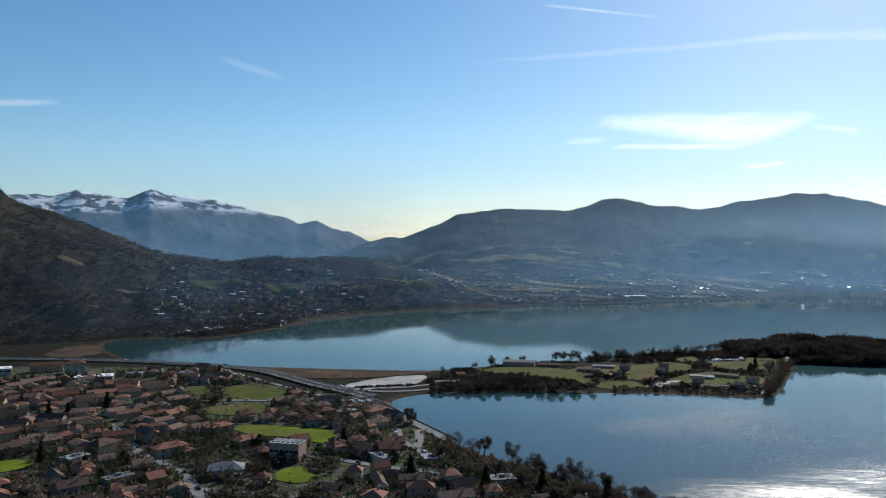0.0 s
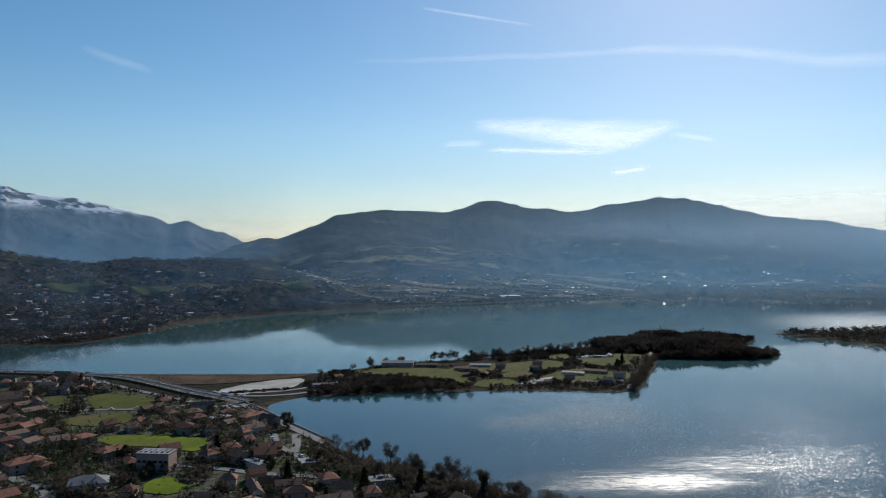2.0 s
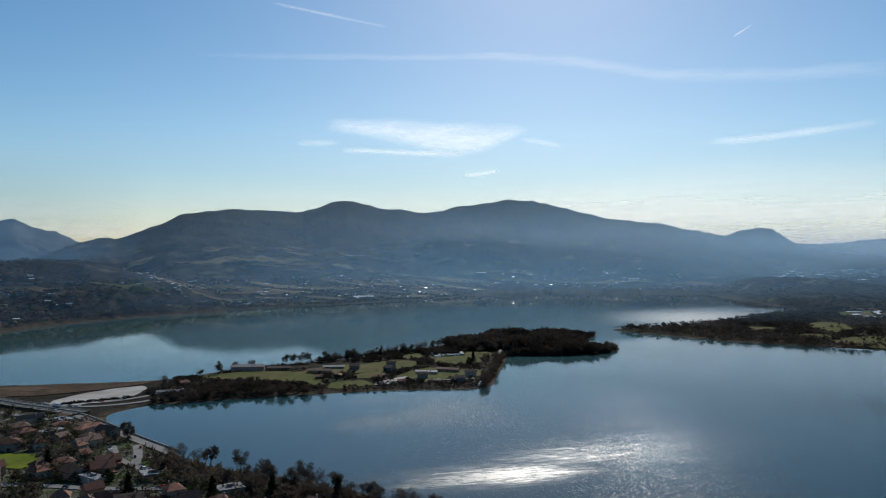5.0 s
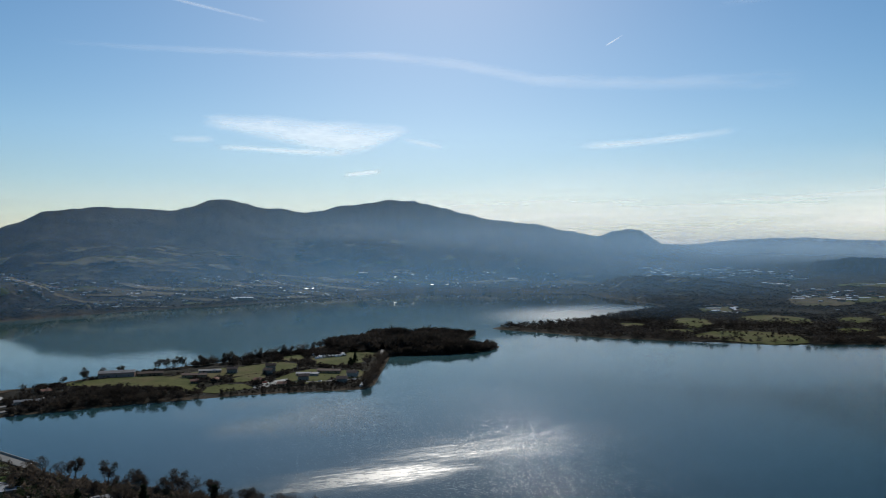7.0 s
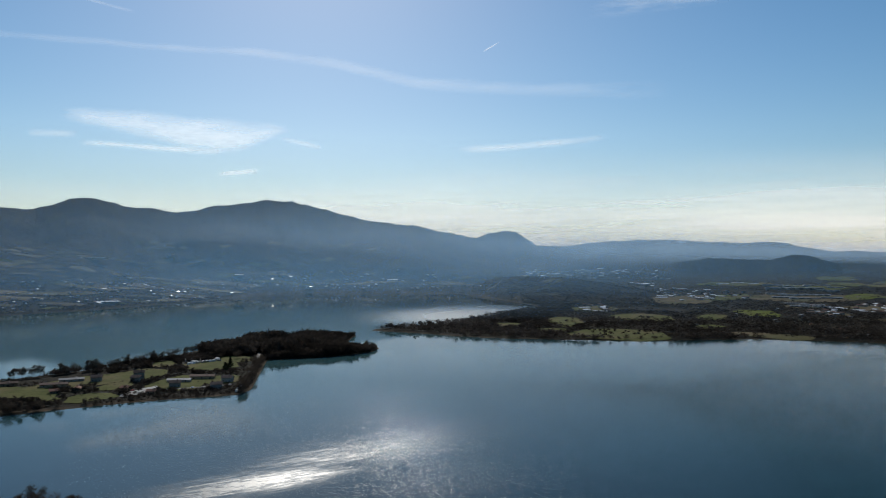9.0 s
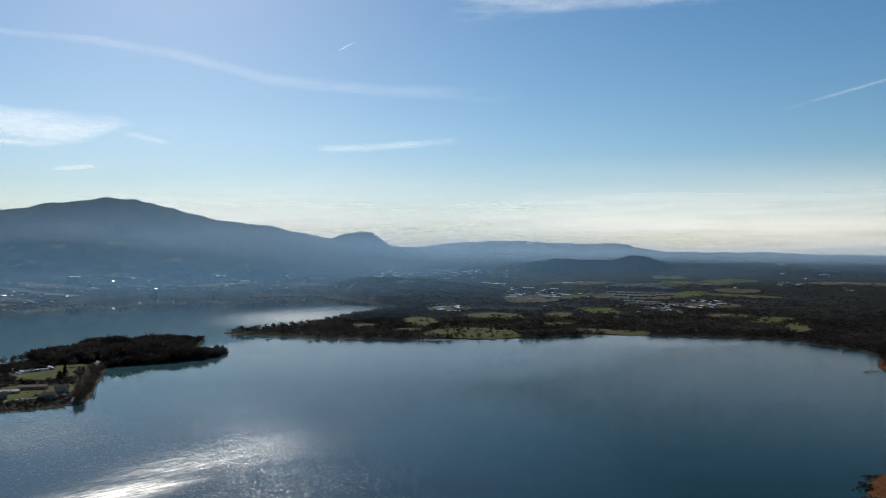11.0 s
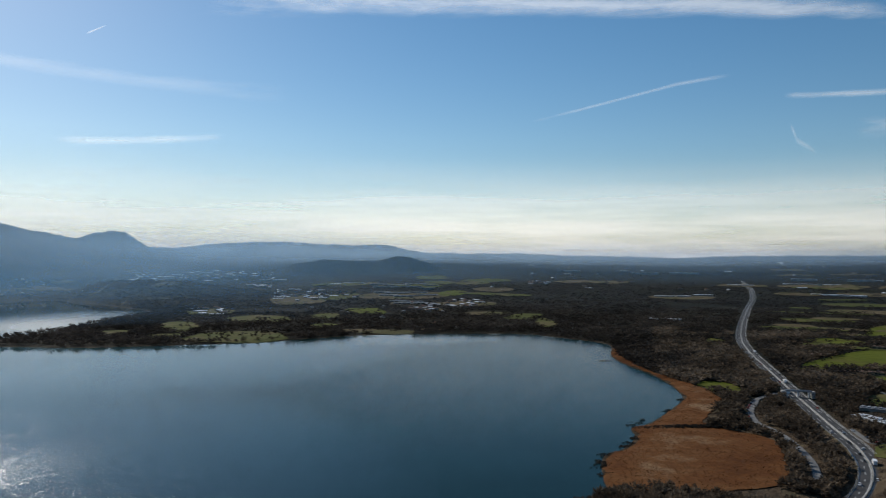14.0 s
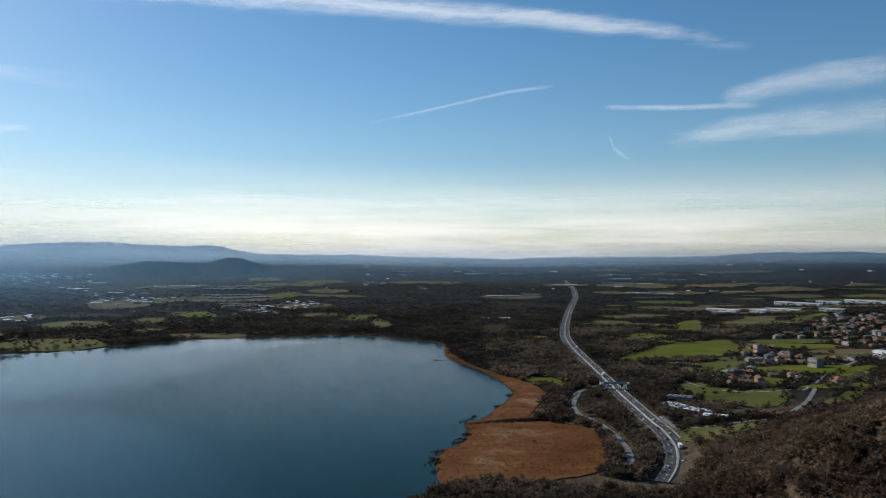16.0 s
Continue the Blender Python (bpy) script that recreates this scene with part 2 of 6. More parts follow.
def mat_veil(name, albedo, kind):
    """Thin ice cloud or added haze sheet: lets most light by, scatters some."""
    m = Mat(name)
    t = m.t
    t.nodes.remove(m.b)
    uv = m.node("TexCoord").outputs["UV"]
    sep = m.node("SeparateXYZ")
    m.link(uv, sep.inputs[0])
    u, v = sep.outputs[0], sep.outputs[1]
    across = m.math("SUBTRACT", 1.0, m.math("MULTIPLY", m.math("ABSOLUTE", m.math("SUBTRACT", v, 0.5)), 2.0))
    along = m.math("SUBTRACT", 1.0, m.math("POWER", m.math("ABSOLUTE", m.math("MULTIPLY", m.math("SUBTRACT", u, 0.5), 2.0)), 3.0))
    dens = m.math("MULTIPLY", m.node("ObjectInfo").outputs["Alpha"], m.attr("thick"))
    if kind == "veil":
        band = m.noise(0.0005, 5, m.stretch(m.place(), (1.0, 1.0, 15.0)), 0.55)
        rise = m.math("POWER", m.grey(m.math("ADD", v, m.math("MULTIPLY", m.math("SUBTRACT", band, 0.5), 0.25)), 1.0, 0.40), 1.15)
        a = m.math("MULTIPLY", m.math("MULTIPLY", rise, m.grey(band, 0.36, 0.62, 0.35, 1.3)), dens)
        a = m.math("MULTIPLY", m.math("MULTIPLY", a, m.grey(v, 1.0, 0.8)), m.grey(along, 0.0, 0.4))
    elif kind == "cloud":
        pl = m.place()
        wisp = m.noise(0.0030, 7, m.stretch(pl, (1.0, 1.0, 5.0)), 0.6)
        edge = m.math("ADD", m.math("MULTIPLY", across, along), m.math("MULTIPLY", m.math("SUBTRACT", wisp, 0.5), 1.9))
        a = m.grey(edge, 0.0, 1.0)
        a = m.math("MULTIPLY", m.math("MULTIPLY", a, dens), m.grey(across, 0.0, 0.5))
        a = m.math("MULTIPLY", a, m.grey(along, 0.0, 0.3))
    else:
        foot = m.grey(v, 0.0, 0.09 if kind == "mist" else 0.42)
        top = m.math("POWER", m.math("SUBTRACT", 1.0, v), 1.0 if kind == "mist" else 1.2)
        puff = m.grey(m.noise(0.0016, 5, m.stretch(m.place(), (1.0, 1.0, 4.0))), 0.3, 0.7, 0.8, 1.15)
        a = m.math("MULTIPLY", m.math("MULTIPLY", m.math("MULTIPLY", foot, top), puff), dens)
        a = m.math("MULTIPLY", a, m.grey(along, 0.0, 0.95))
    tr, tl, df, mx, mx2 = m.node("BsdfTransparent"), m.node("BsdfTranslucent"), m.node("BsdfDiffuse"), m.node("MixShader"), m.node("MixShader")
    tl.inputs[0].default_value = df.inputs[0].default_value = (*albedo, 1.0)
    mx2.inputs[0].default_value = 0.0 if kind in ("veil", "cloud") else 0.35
    if kind in ("veil", "cloud"):
        level = m.node("CombineXYZ")
        level.inputs[2].default_value = -1.0
        if kind == "veil":
            level.inputs[0].default_value, level.inputs[1].default_value, level.inputs[2].default_value = -0.35, -0.62, -0.7
        m.link(level.outputs[0], tl.inputs["Normal"])
    m.link(tl.outputs[0], mx2.inputs[1])
    m.link(df.outputs[0], mx2.inputs[2])
    m.link(a, mx.inputs[0])
    m.link(tr.outputs[0], mx.inputs[1])
    m.link(mx2.outputs[0], mx.inputs[2])
    m.link(mx.outputs[0], t.nodes["Material Output"].inputs["Surface"])
    return m.m


M = {
    "ground": mat_ground(),
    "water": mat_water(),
    "meadow": mat_field("winter_grass", (0.085, 0.12, 0.010), (0.14, 0.175, 0.016), (0.10, 0.10, 0.028)),
    "turf": mat_field("dull_green_turf", (0.074, 0.090, 0.010), (0.115, 0.128, 0.016), (0.090, 0.078, 0.024)),
    "pasture": mat_field("pale_pasture", (0.060, 0.072, 0.016), (0.095, 0.098, 0.028), (0.13, 0.10, 0.05)),
    "straw": mat_field("dry_straw_field", (0.16, 0.125, 0.070), (0.25, 0.20, 0.118), (0.11, 0.105, 0.045)),
    "stubble": mat_field("bare_stubble", (0.085, 0.065, 0.035), (0.14, 0.11, 0.06), (0.07, 0.075, 0.025)),
    "reedbed": mat_reedbed(),
    "dark_reeds": mat_plain("brown_reed_litter", (0.045, 0.030, 0.020), (0.095, 0.060, 0.036), 0.03, 0.95),
    "gravel": mat_plain("pale_gravel", (0.24, 0.23, 0.21), (0.42, 0.41, 0.38), 0.05, 0.9),
    "asphalt": mat_plain("asphalt", (0.042, 0.042, 0.044), (0.075, 0.074, 0.072), 0.15, 0.9),
    "old_asphalt": mat_plain("worn_pale_asphalt", (0.13, 0.13, 0.125), (0.21, 0.205, 0.195), 0.12, 0.85),
    "paint": mat_plain("road_paint", (0.55, 0.55, 0.53), (0.7, 0.7, 0.68), 0.5),
    "verge": mat_plain("worn_grass_verge", (0.07, 0.06, 0.035), (0.15, 0.13, 0.085), 0.12, 0.95),
    "concrete": mat_plain("concrete", (0.30, 0.29, 0.27), (0.42, 0.41, 0.38), 0.2),
    "steel": mat_plain("galvanised_steel", (0.26, 0.27, 0.28), (0.36, 0.37, 0.38), 0.3, 0.55, metal=0.4),
    "tile": mat_plain("terracotta_tiles", (0.145, 0.066, 0.044), (0.25, 0.118, 0.078), 0.5, 0.85, 0.4, 0.1, (0.45, 1.35)),
    "tile_brown": mat_plain("weathered_brown_tiles", (0.102, 0.064, 0.048), (0.185, 0.120, 0.090), 0.5, 0.85, 0.4, 0.1, (0.5, 1.4)),
    "sheet": mat_plain("grey_roof_sheet", (0.16, 0.165, 0.17), (0.25, 0.255, 0.26), 0.15, 0.6, per=(0.6, 1.4)),
    "white_roof": mat_plain("white_roof_membrane", (0.62, 0.63, 0.64), (0.78, 0.78, 0.78), 0.08, 0.6),
    "bright_sheet": mat_plain("bare_metal_roof", (0.50, 0.51, 0.52), (0.65, 0.65, 0.65), 0.3, 0.42, metal=0.35),
    "plaster": mat_plain("pale_plaster", (0.30, 0.27, 0.22), (0.43, 0.39, 0.33), 0.2, per=(0.5, 1.25)),
    "plaster_warm": mat_plain("ochre_plaster", (0.32, 0.22, 0.13), (0.42, 0.30, 0.18), 0.2, per=(0.6, 1.2)),
    "plaster_rose": mat_plain("rose_plaster", (0.40, 0.25, 0.20), (0.48, 0.32, 0.26), 0.2, per=(0.7, 1.2)),
    "glass": Mat("dark_window_glass", 0.08).color((0.02, 0.025, 0.03)).m,
    "bark": mat_plain("bark", (0.05, 0.038, 0.028), (0.09, 0.07, 0.055), 0.6),
    "twigs": mat_twigs("bare_twigs", (0.062, 0.049, 0.037), (0.138, 0.108, 0.080)),
    "woods": mat_twigs("bare_wood_canopy", (0.033, 0.028, 0.023), (0.060, 0.049, 0.039)),
    "hillwood": mat_twigs("mixed_hill_forest", (0.036, 0.031, 0.027), (0.064, 0.052, 0.043)),
    "thicket": mat_twigs("grey_brown_thicket", (0.082, 0.062, 0.043), (0.148, 0.112, 0.078)),
    "brush": mat_twigs("brown_brushwood", (0.085, 0.058, 0.038), (0.150, 0.104, 0.068)),
    "needles": mat_twigs("evergreen_leaves", (0.014, 0.022, 0.009), (0.046, 0.062, 0.026)),
    "reeds": mat_twigs("dry_reed_stems", (0.115, 0.046, 0.016), (0.190, 0.085, 0.034)),
    "cloud": mat_veil("ice_cloud", (0.98, 0.98, 0.97), "cloud"),
    "veil": mat_veil("low_cloud_veil", (1.0, 0.935, 0.90), "veil"),
    # blue of distance haze, put into the colour of added sheets
    "mist": mat_veil("haze_sheet", (0.185, 0.375, 0.58), "mist"),
    "pale_haze": mat_veil("pale_haze_sheet", (0.44, 0.60, 0.77), "haze"),
    "car_dark": Mat("dark_car_paint", 0.25).color((0.03, 0.03, 0.035)).m,
    "car_white": Mat("white_car_paint", 0.25).color((0.75, 0.75, 0.75)).m,
    "car_red": Mat("red_car_paint", 0.25).color((0.4, 0.03, 0.02)).m,
    "rubber": Mat("tyre_rubber", 0.9).color((0.02, 0.02, 0.02)).m,
}


# ---- small tools ----
def mesh_of(name, verts, faces, material, smooth=False):
    me = bpy.data.meshes.new(name)
    me.from_pydata([tuple(v) for v in verts], [], [tuple(f) for f in faces])
    me.materials.append(M[material])
    if smooth:
        me.shade_smooth()
    me.update()
    return me


def part(name, me, parent, label=""):
    ob = new(name, me)
    ob.parent = parent
    return tagged(ob, label) if label else ob


def box(x0, x1, y0, y1, z0, z1):
    v = [(x, y, z) for z in (z0, z1) for y in (y0, y1) for x in (x0, x1)]
    f = [(0, 2, 3, 1), (4, 5, 7, 6), (0, 1, 5, 4), (2, 6, 7, 3), (0, 4, 6, 2), (1, 3, 7, 5)]
    return v, f


def joined(*solids):
    v, f = [], []
    for sv, sf in solids:
        n = len(v)
        v += sv
        f += [tuple(i + n for i in q) for q in sf]
    return v, f


def lattice(ix, iy, seed):
    h = np.sin(ix * 127.1 + iy * 311.7 + seed * 74.7) * 43758.5453
    return h - np.floor(h)


def value_noise(x, y, seed):
    ix, iy = np.floor(x), np.floor(y)
    fx, fy = x - ix, y - iy
    fx, fy = fx * fx * (3 - 2 * fx), fy * fy * (3 - 2 * fy)
    a, b = lattice(ix, iy, seed), lattice(ix + 1, iy, seed)
    c, d = lattice(ix, iy + 1, seed), lattice(ix + 1, iy + 1, seed)
    return (a * (1 - fx) + b * fx) * (1 - fy) + (c * (1 - fx) + d * fx) * fy


def fbm(x, y, size, octaves=5, seed=1):
    """Relief from -1 to 1 whose largest bumps are size metres wide."""
    total, amp, norm = 0.0, 1.0, 0.0
    for k in range(octaves):
        total = total + amp * (value_noise(x / size * 2**k, y / size * 2**k, seed + k) * 2 - 1)
        norm += amp
        amp *= 0.55
    return total / norm


def step(a, b, t):
    s = np.clip((t - a) / (b - a), 0, 1)
    return s * s * (3 - 2 * s)


def inside(x, y, poly):
    hit = np.zeros(np.shape(x), bool)
    for (x0, y0), (x1, y1) in zip(poly, poly[1:] + poly[:1]):
        if y0 != y1:
            hit ^= ((y0 > y) != (y1 > y)) & (x < (x1 - x0) * (y - y0) / (y1 - y0) + x0)
    return hit


def gap_to(x, y, line, closed=True):
    """Distance from places to a line."""
    best = np.full(np.shape(x), 1e9)
    for (x0, y0), (x1, y1) in zip(line, line[1:] + (line[:1] if closed else [])):
        dx, dy = x1 - x0, y1 - y0
        s = np.clip(((x - x0) * dx + (y - y0) * dy) / max(dx * dx + dy * dy, 1e-6), 0, 1)
        best = np.minimum(best, (x - x0 - s * dx) ** 2 + (y - y0 - s * dy) ** 2)
    return np.sqrt(best)


def rounded(line, closed=True, times=1):
    """Corners cut, so that a line of stakes becomes a soft shore or bend."""
    for _ in range(times):
        out = [] if closed else [line[0]]
        for (x0, y0), (x1, y1) in zip(line, line[1:] + (line[:1] if closed else [])):
            out += [(x0 * 0.75 + x1 * 0.25, y0 * 0.75 + y1 * 0.25), (x0 * 0.25 + x1 * 0.75, y0 * 0.25 + y1 * 0.75)]
        line = out if closed else out + [line[-1]]
    return line


# ---- plan of the lake ----
SHORE_REEDS = [(441, 135), (465, 126), (492, 117), (505, 115), (523, 126), (560, 136), (585, 138), (596, 129), (647, 127), (678, 141), (700, 127),
               (762, 121), (826, 116), (861, 121), (937, 149), (1001, 182), (1048, 214), (1102, 246), (1164, 269), (1276, 290), (1314, 319)]
SHORE_SOUTH = [(1362, 405), (1397, 482), (1369, 563), (1332, 637), (1296, 710), (1237, 755), (1166, 797), (1093, 835), (995, 922), (935, 991),
               (881, 1058), (840, 1186), (802, 1265), (799, 1292), (843, 1308), (921, 1307), (1050, 1327), (1144, 1374),
               (1277, 1450), (1417, 1501), (1521, 1537)]
SHORE_FAR = [(1638, 1835), (1762, 2147), (1725, 2320), (1561, 2483), (1348, 2656), (1158, 2642), (1069, 2547), (896, 2370), (638, 2250), (487, 2166),
             (348, 2141), (188, 2052), (62, 1987), (-49, 1914), (-114, 1855), (-235, 1746), (-282, 1648), (-310, 1492), (-355, 1373), (-395, 1303),
             (-467, 1320), (-512, 1312), (-549, 1264), (-521, 1190), (-480, 1125), (-428, 1056)]
SHORE_BACK = [(-340, 1024), (-244, 998), (-168, 979), (-95, 965), (-59, 956), (-3, 965), (40, 988), (87, 1022), (166, 1048), (247, 1070),
              (340, 1116), (456, 1207), (512, 1259), (540, 1250), (578, 1257), (671, 1260), (742, 1238), (722, 1212), (650, 1125), (640, 1085), (668, 1050), (655, 1026), (610, 990),
              (531, 991), (461, 1015)]
SHORE_NEAR = [(456, 1004), (434, 964), (387, 878), (336, 784), (299, 791), (241, 807), (183, 812), (127, 814), (75, 816), (26, 809), (-14, 812),
              (-48, 781), (-51, 761), (-45, 726), (-24, 678), (7, 599), (35, 555), (57, 532), (80, 509), (110, 474), (125, 453), (170, 400),
              (240, 330), (330, 240), (400, 170)]
LAKE = rounded(SHORE_REEDS + SHORE_SOUTH + SHORE_FAR + SHORE_BACK + SHORE_NEAR)

# ---- skylines: bearing, angle up ----
LEFT_HILL = [(-60, 9.0), (-42, 7.0), (-29.8, 4.09), (-29.2, 3.39), (-28.2, 2.87), (-26.9, 2.64), (-25.6, 1.99), (-24.2, 1.44), (-22.6, 0.8), (-21.0, 0.1),
             (-19.5, -0.37), (-17.6, -0.61), (-15.7, -0.78), (-14.1, -0.63), (-9.0, -0.6), (-5, -0.8), (-1, -1.5), (4, -3.2)]
SNOW_RANGE = [(-50, 3.0), (-29.2, 3.57), (-27.9, 3.69), (-26.6, 3.58), (-25.2, 4.0), (-23.8, 3.74), (-22.1, 3.52), (-21.3, 3.92), (-20.6, 4.26), (-19.5, 3.85),
              (-18.4, 3.68), (-16.5, 3.52), (-14.9, 3.14), (-12.9, 2.68), (-11.5, 2.36), (-10.5, 1.88), (-9.3, 2.17), (-8.1, 1.56), (-6.8, 1.35),
              (-5.7, 0.73), (-4.3, 0.1), (0, -2)]
MAIN_HILL = [(-12, -2.5), (-9.3, -0.81), (-7.7, -0.31), (-5.6, 0.6), (-3.7, 1.02), (-3.1, 0.86), (-1.8, 1.27), (-0.2, 1.99), (1.1, 2.61), (2.8, 2.86),
             (4.9, 3.02), (7.3, 2.92), (9.4, 2.86), (10.6, 3.22), (11.4, 3.54), (12.6, 3.69), (14.2, 3.46), (15.0, 3.17), (16.6, 3.08), (17.8, 2.89),
             (18.4, 2.82), (19.5, 3.03), (21.1, 3.38), (22.3, 3.51), (24.4, 3.74), (26.3, 3.7), (28.6, 3.17), (30.7, 2.54), (32.4, 2.29), (35.3, 1.99),
             (37.3, 1.57), (39.8, 1.07), (41.8, 0.37), (44.1, -0.16), (46.4, -0.47), (49.0, -0.93), (53, -2.4)]
KNOB = [(37, -0.6), (39.0, 0.66), (39.8, 1.11), (40.6, 1.43), (41.8, 1.63), (42.6, 1.55), (43.3, 1.06), (44.1, 0.53), (44.9, -0.03), (46.8, -0.35), (49.0, -0.93), (51, -2)]
FAR_RIDGE = [(40, 0.2), (44.3, 0.52), (46.0, 0.47), (48.5, 0.8), (51.0, 0.92), (53.9, 0.92), (56.0, 0.78), (58.4, 0.69), (60.5, 0.76), (62.4, 0.35), (64.0, 0.1), (67, -1)]
KNOLL = [(50, -2.5), (51.4, -1.7), (53.1, -1.29), (53.9, -0.71), (56.0, -0.38), (58.4, -0.46), (60.1, -0.46), (61.3, -0.14), (62.4, -0.14), (63.6, -0.54), (64.8, -1.06), (66.3, -1.6), (68, -2.6)]
RISE = [(38.5, -3.2), (39.6, -2.3), (41.0, -1.85), (43.0, -1.75), (45.0, -1.8), (47.0, -1.95), (49.0, -2.3), (51.0, -2.6), (53.5, -3.1)]
HORIZON = [(45, -0.2), (64.0, 0.1), (71.0, 0.09), (73.8, -0.07), (77.6, -0.12), (81.8, -0.21), (85.9, -0.09), (93.1, -0.06), (96.2, -0.02), (98.4, 0.17),
           (100.2, 0.24), (102.6, 0.23), (104.9, 0.3), (106.8, 0.18), (112, 0.4), (140, 3.0)]
WOOD_HILL = [(86, -19.5), (88.3, -19.0), (92.3, -18.0), (97.2, -15.7), (99.7, -14.3), (101.9, -12.7), (104.6, -11.0), (106.8, -9.6), (112, -6.8), (125, -3), (140, -3)]
BEHIND = [(118, -2), (140, 6.0), (200, 10.0), (270, 9.0), (300, 8.0), (325, 0.0)]


def skyline(bear, table, rc):
    b = np.array([p[0] for p in table])
    e = np.array([p[1] for p in table])
    z = EYE + rc * np.tan(np.radians(np.interp(bear, b, e)))
    return np.where((bear < b[0]) | (bear > b[-1]), -100.0, z)


def hill(bear, r, table, r0, rc, back, bend=1.4):
    """Height of a hill whose foot lies r0 from the town and whose crest lies rc from it."""
    z = skyline(bear, table, rc)
    up = np.clip((r - r0) / (rc - r0), 0, 1)
    rise = np.clip(up, 0, 1) ** bend
    rise = rise * (1 - 0.25 * np.sin(up * math.pi) ** 2 * (bend < 1))
    fall = 1 - np.clip((r - rc) / back, 0, 1) * 0.75
    return np.where(z > 0, z * rise * fall, -1.0), up


def ground_z(x, y, full=False):
    x, y = np.asarray(x, float), np.asarray(y, float)
    r = np.hypot(x, y)
    bear = np.degrees(np.arctan2(x, y))
    turn = np.where(bear < -70, bear + 360, bear)
    d = gap_to(x, y, LAKE)
    wet = inside(x, y, LAKE)
    roll_ = fbm(x, y, 260, 4, 3)
    land = np.minimum(d * 0.06, 1.2) + step(40, 400, d) * (0.8 + 0.8 * roll_)
    land = land + step(750, 350, r) * step(25, -10, bear) * 5.0
    z = land
    gul = fbm(x, y, 420, 6, 9)
    rock, hilly = np.zeros_like(z), np.zeros_like(z)
    for table, r0, rc, back, bend, amp, what in (
            (LEFT_HILL, 1420.0, 2500.0, 700.0, 1.15, 75.0, "hill"), (SNOW_RANGE, 3500.0, 4620.0, 300.0, 1.2, 60.0, "rock"),
            (MAIN_HILL, 2150.0, 4150.0, 600.0, 1.35, 58.0, "hill"), (KNOB, 4150.0, 4700.0, 150.0, 1.0, 8.0, "hill"), (RISE, 2300.0, 2680.0, 500.0, 0.8, 7.0, "hill"),
            (FAR_RIDGE, 4200.0, 4650.0, 250.0, 1.0, 15.0, "hill"), (KNOLL, 3450.0, 3850.0, 400.0, 0.9, 9.0, "hill"),
            (HORIZON, 2300.0, 4780.0, 200.0, 1.7, 10.0, ""), (WOOD_HILL, 320.0, 470.0, 330.0, 0.9, 7.0, "hill")):
        foot = r0
        if table is MAIN_HILL:
            foot = r0 + step(5, 30, bear) * 680.0
        if table is LEFT_HILL:
            foot = r0 + step(-16, 0, bear) * 480.0
        if table is MAIN_HILL:
            rc = rc + step(33, 40, bear) * 570.0
        if table is RISE:
            foot, rc = foot + step(44, 40, bear) * 330.0, rc + step(44, 40, bear) * 330.0
        h, up = hill(turn, r, table, foot, rc, back, bend)
        h = h + amp * gul * np.sin(np.clip(up, 0, 1) * math.pi) ** 1.2 * (h > 0) + (0.12 * amp * fbm(x, y, 70, 3, 21) + (5.0 * fbm(x, y, 34, 2, 27) if r0 > 2000 else 0.0)) * (up > 0.25) * (h > 0)
        win = h > z
        hilly = np.where(win, step(0.02, 0.12, up) if what == "hill" else 0.0, hilly)
        rock = np.where(win, 1.0 if what == "rock" else 0.0, rock)
        z = np.maximum(z, h)
    bt = np.where(bear < 0, bear + 360, bear)
    h, up = hill(bt, r, BEHIND, 300.0, 1600.0, 900.0, 1.2)
    hilly = np.where(h > z, 1.0, hilly)
    z = np.maximum(z, h)
    z = np.where(wet, -np.minimum(d * 0.06, 4.0), z)
    if full:
        return z, d, wet, hilly, rock
    return z


TOWN = [(-620, 980), (-330, 985), (-215, 900), (-160, 830), (-95, 790), (-58, 730), (-20, 640), (25, 545), (95, 470), (160, 380), (120, 250), (-360, 250), (-620, 500)]


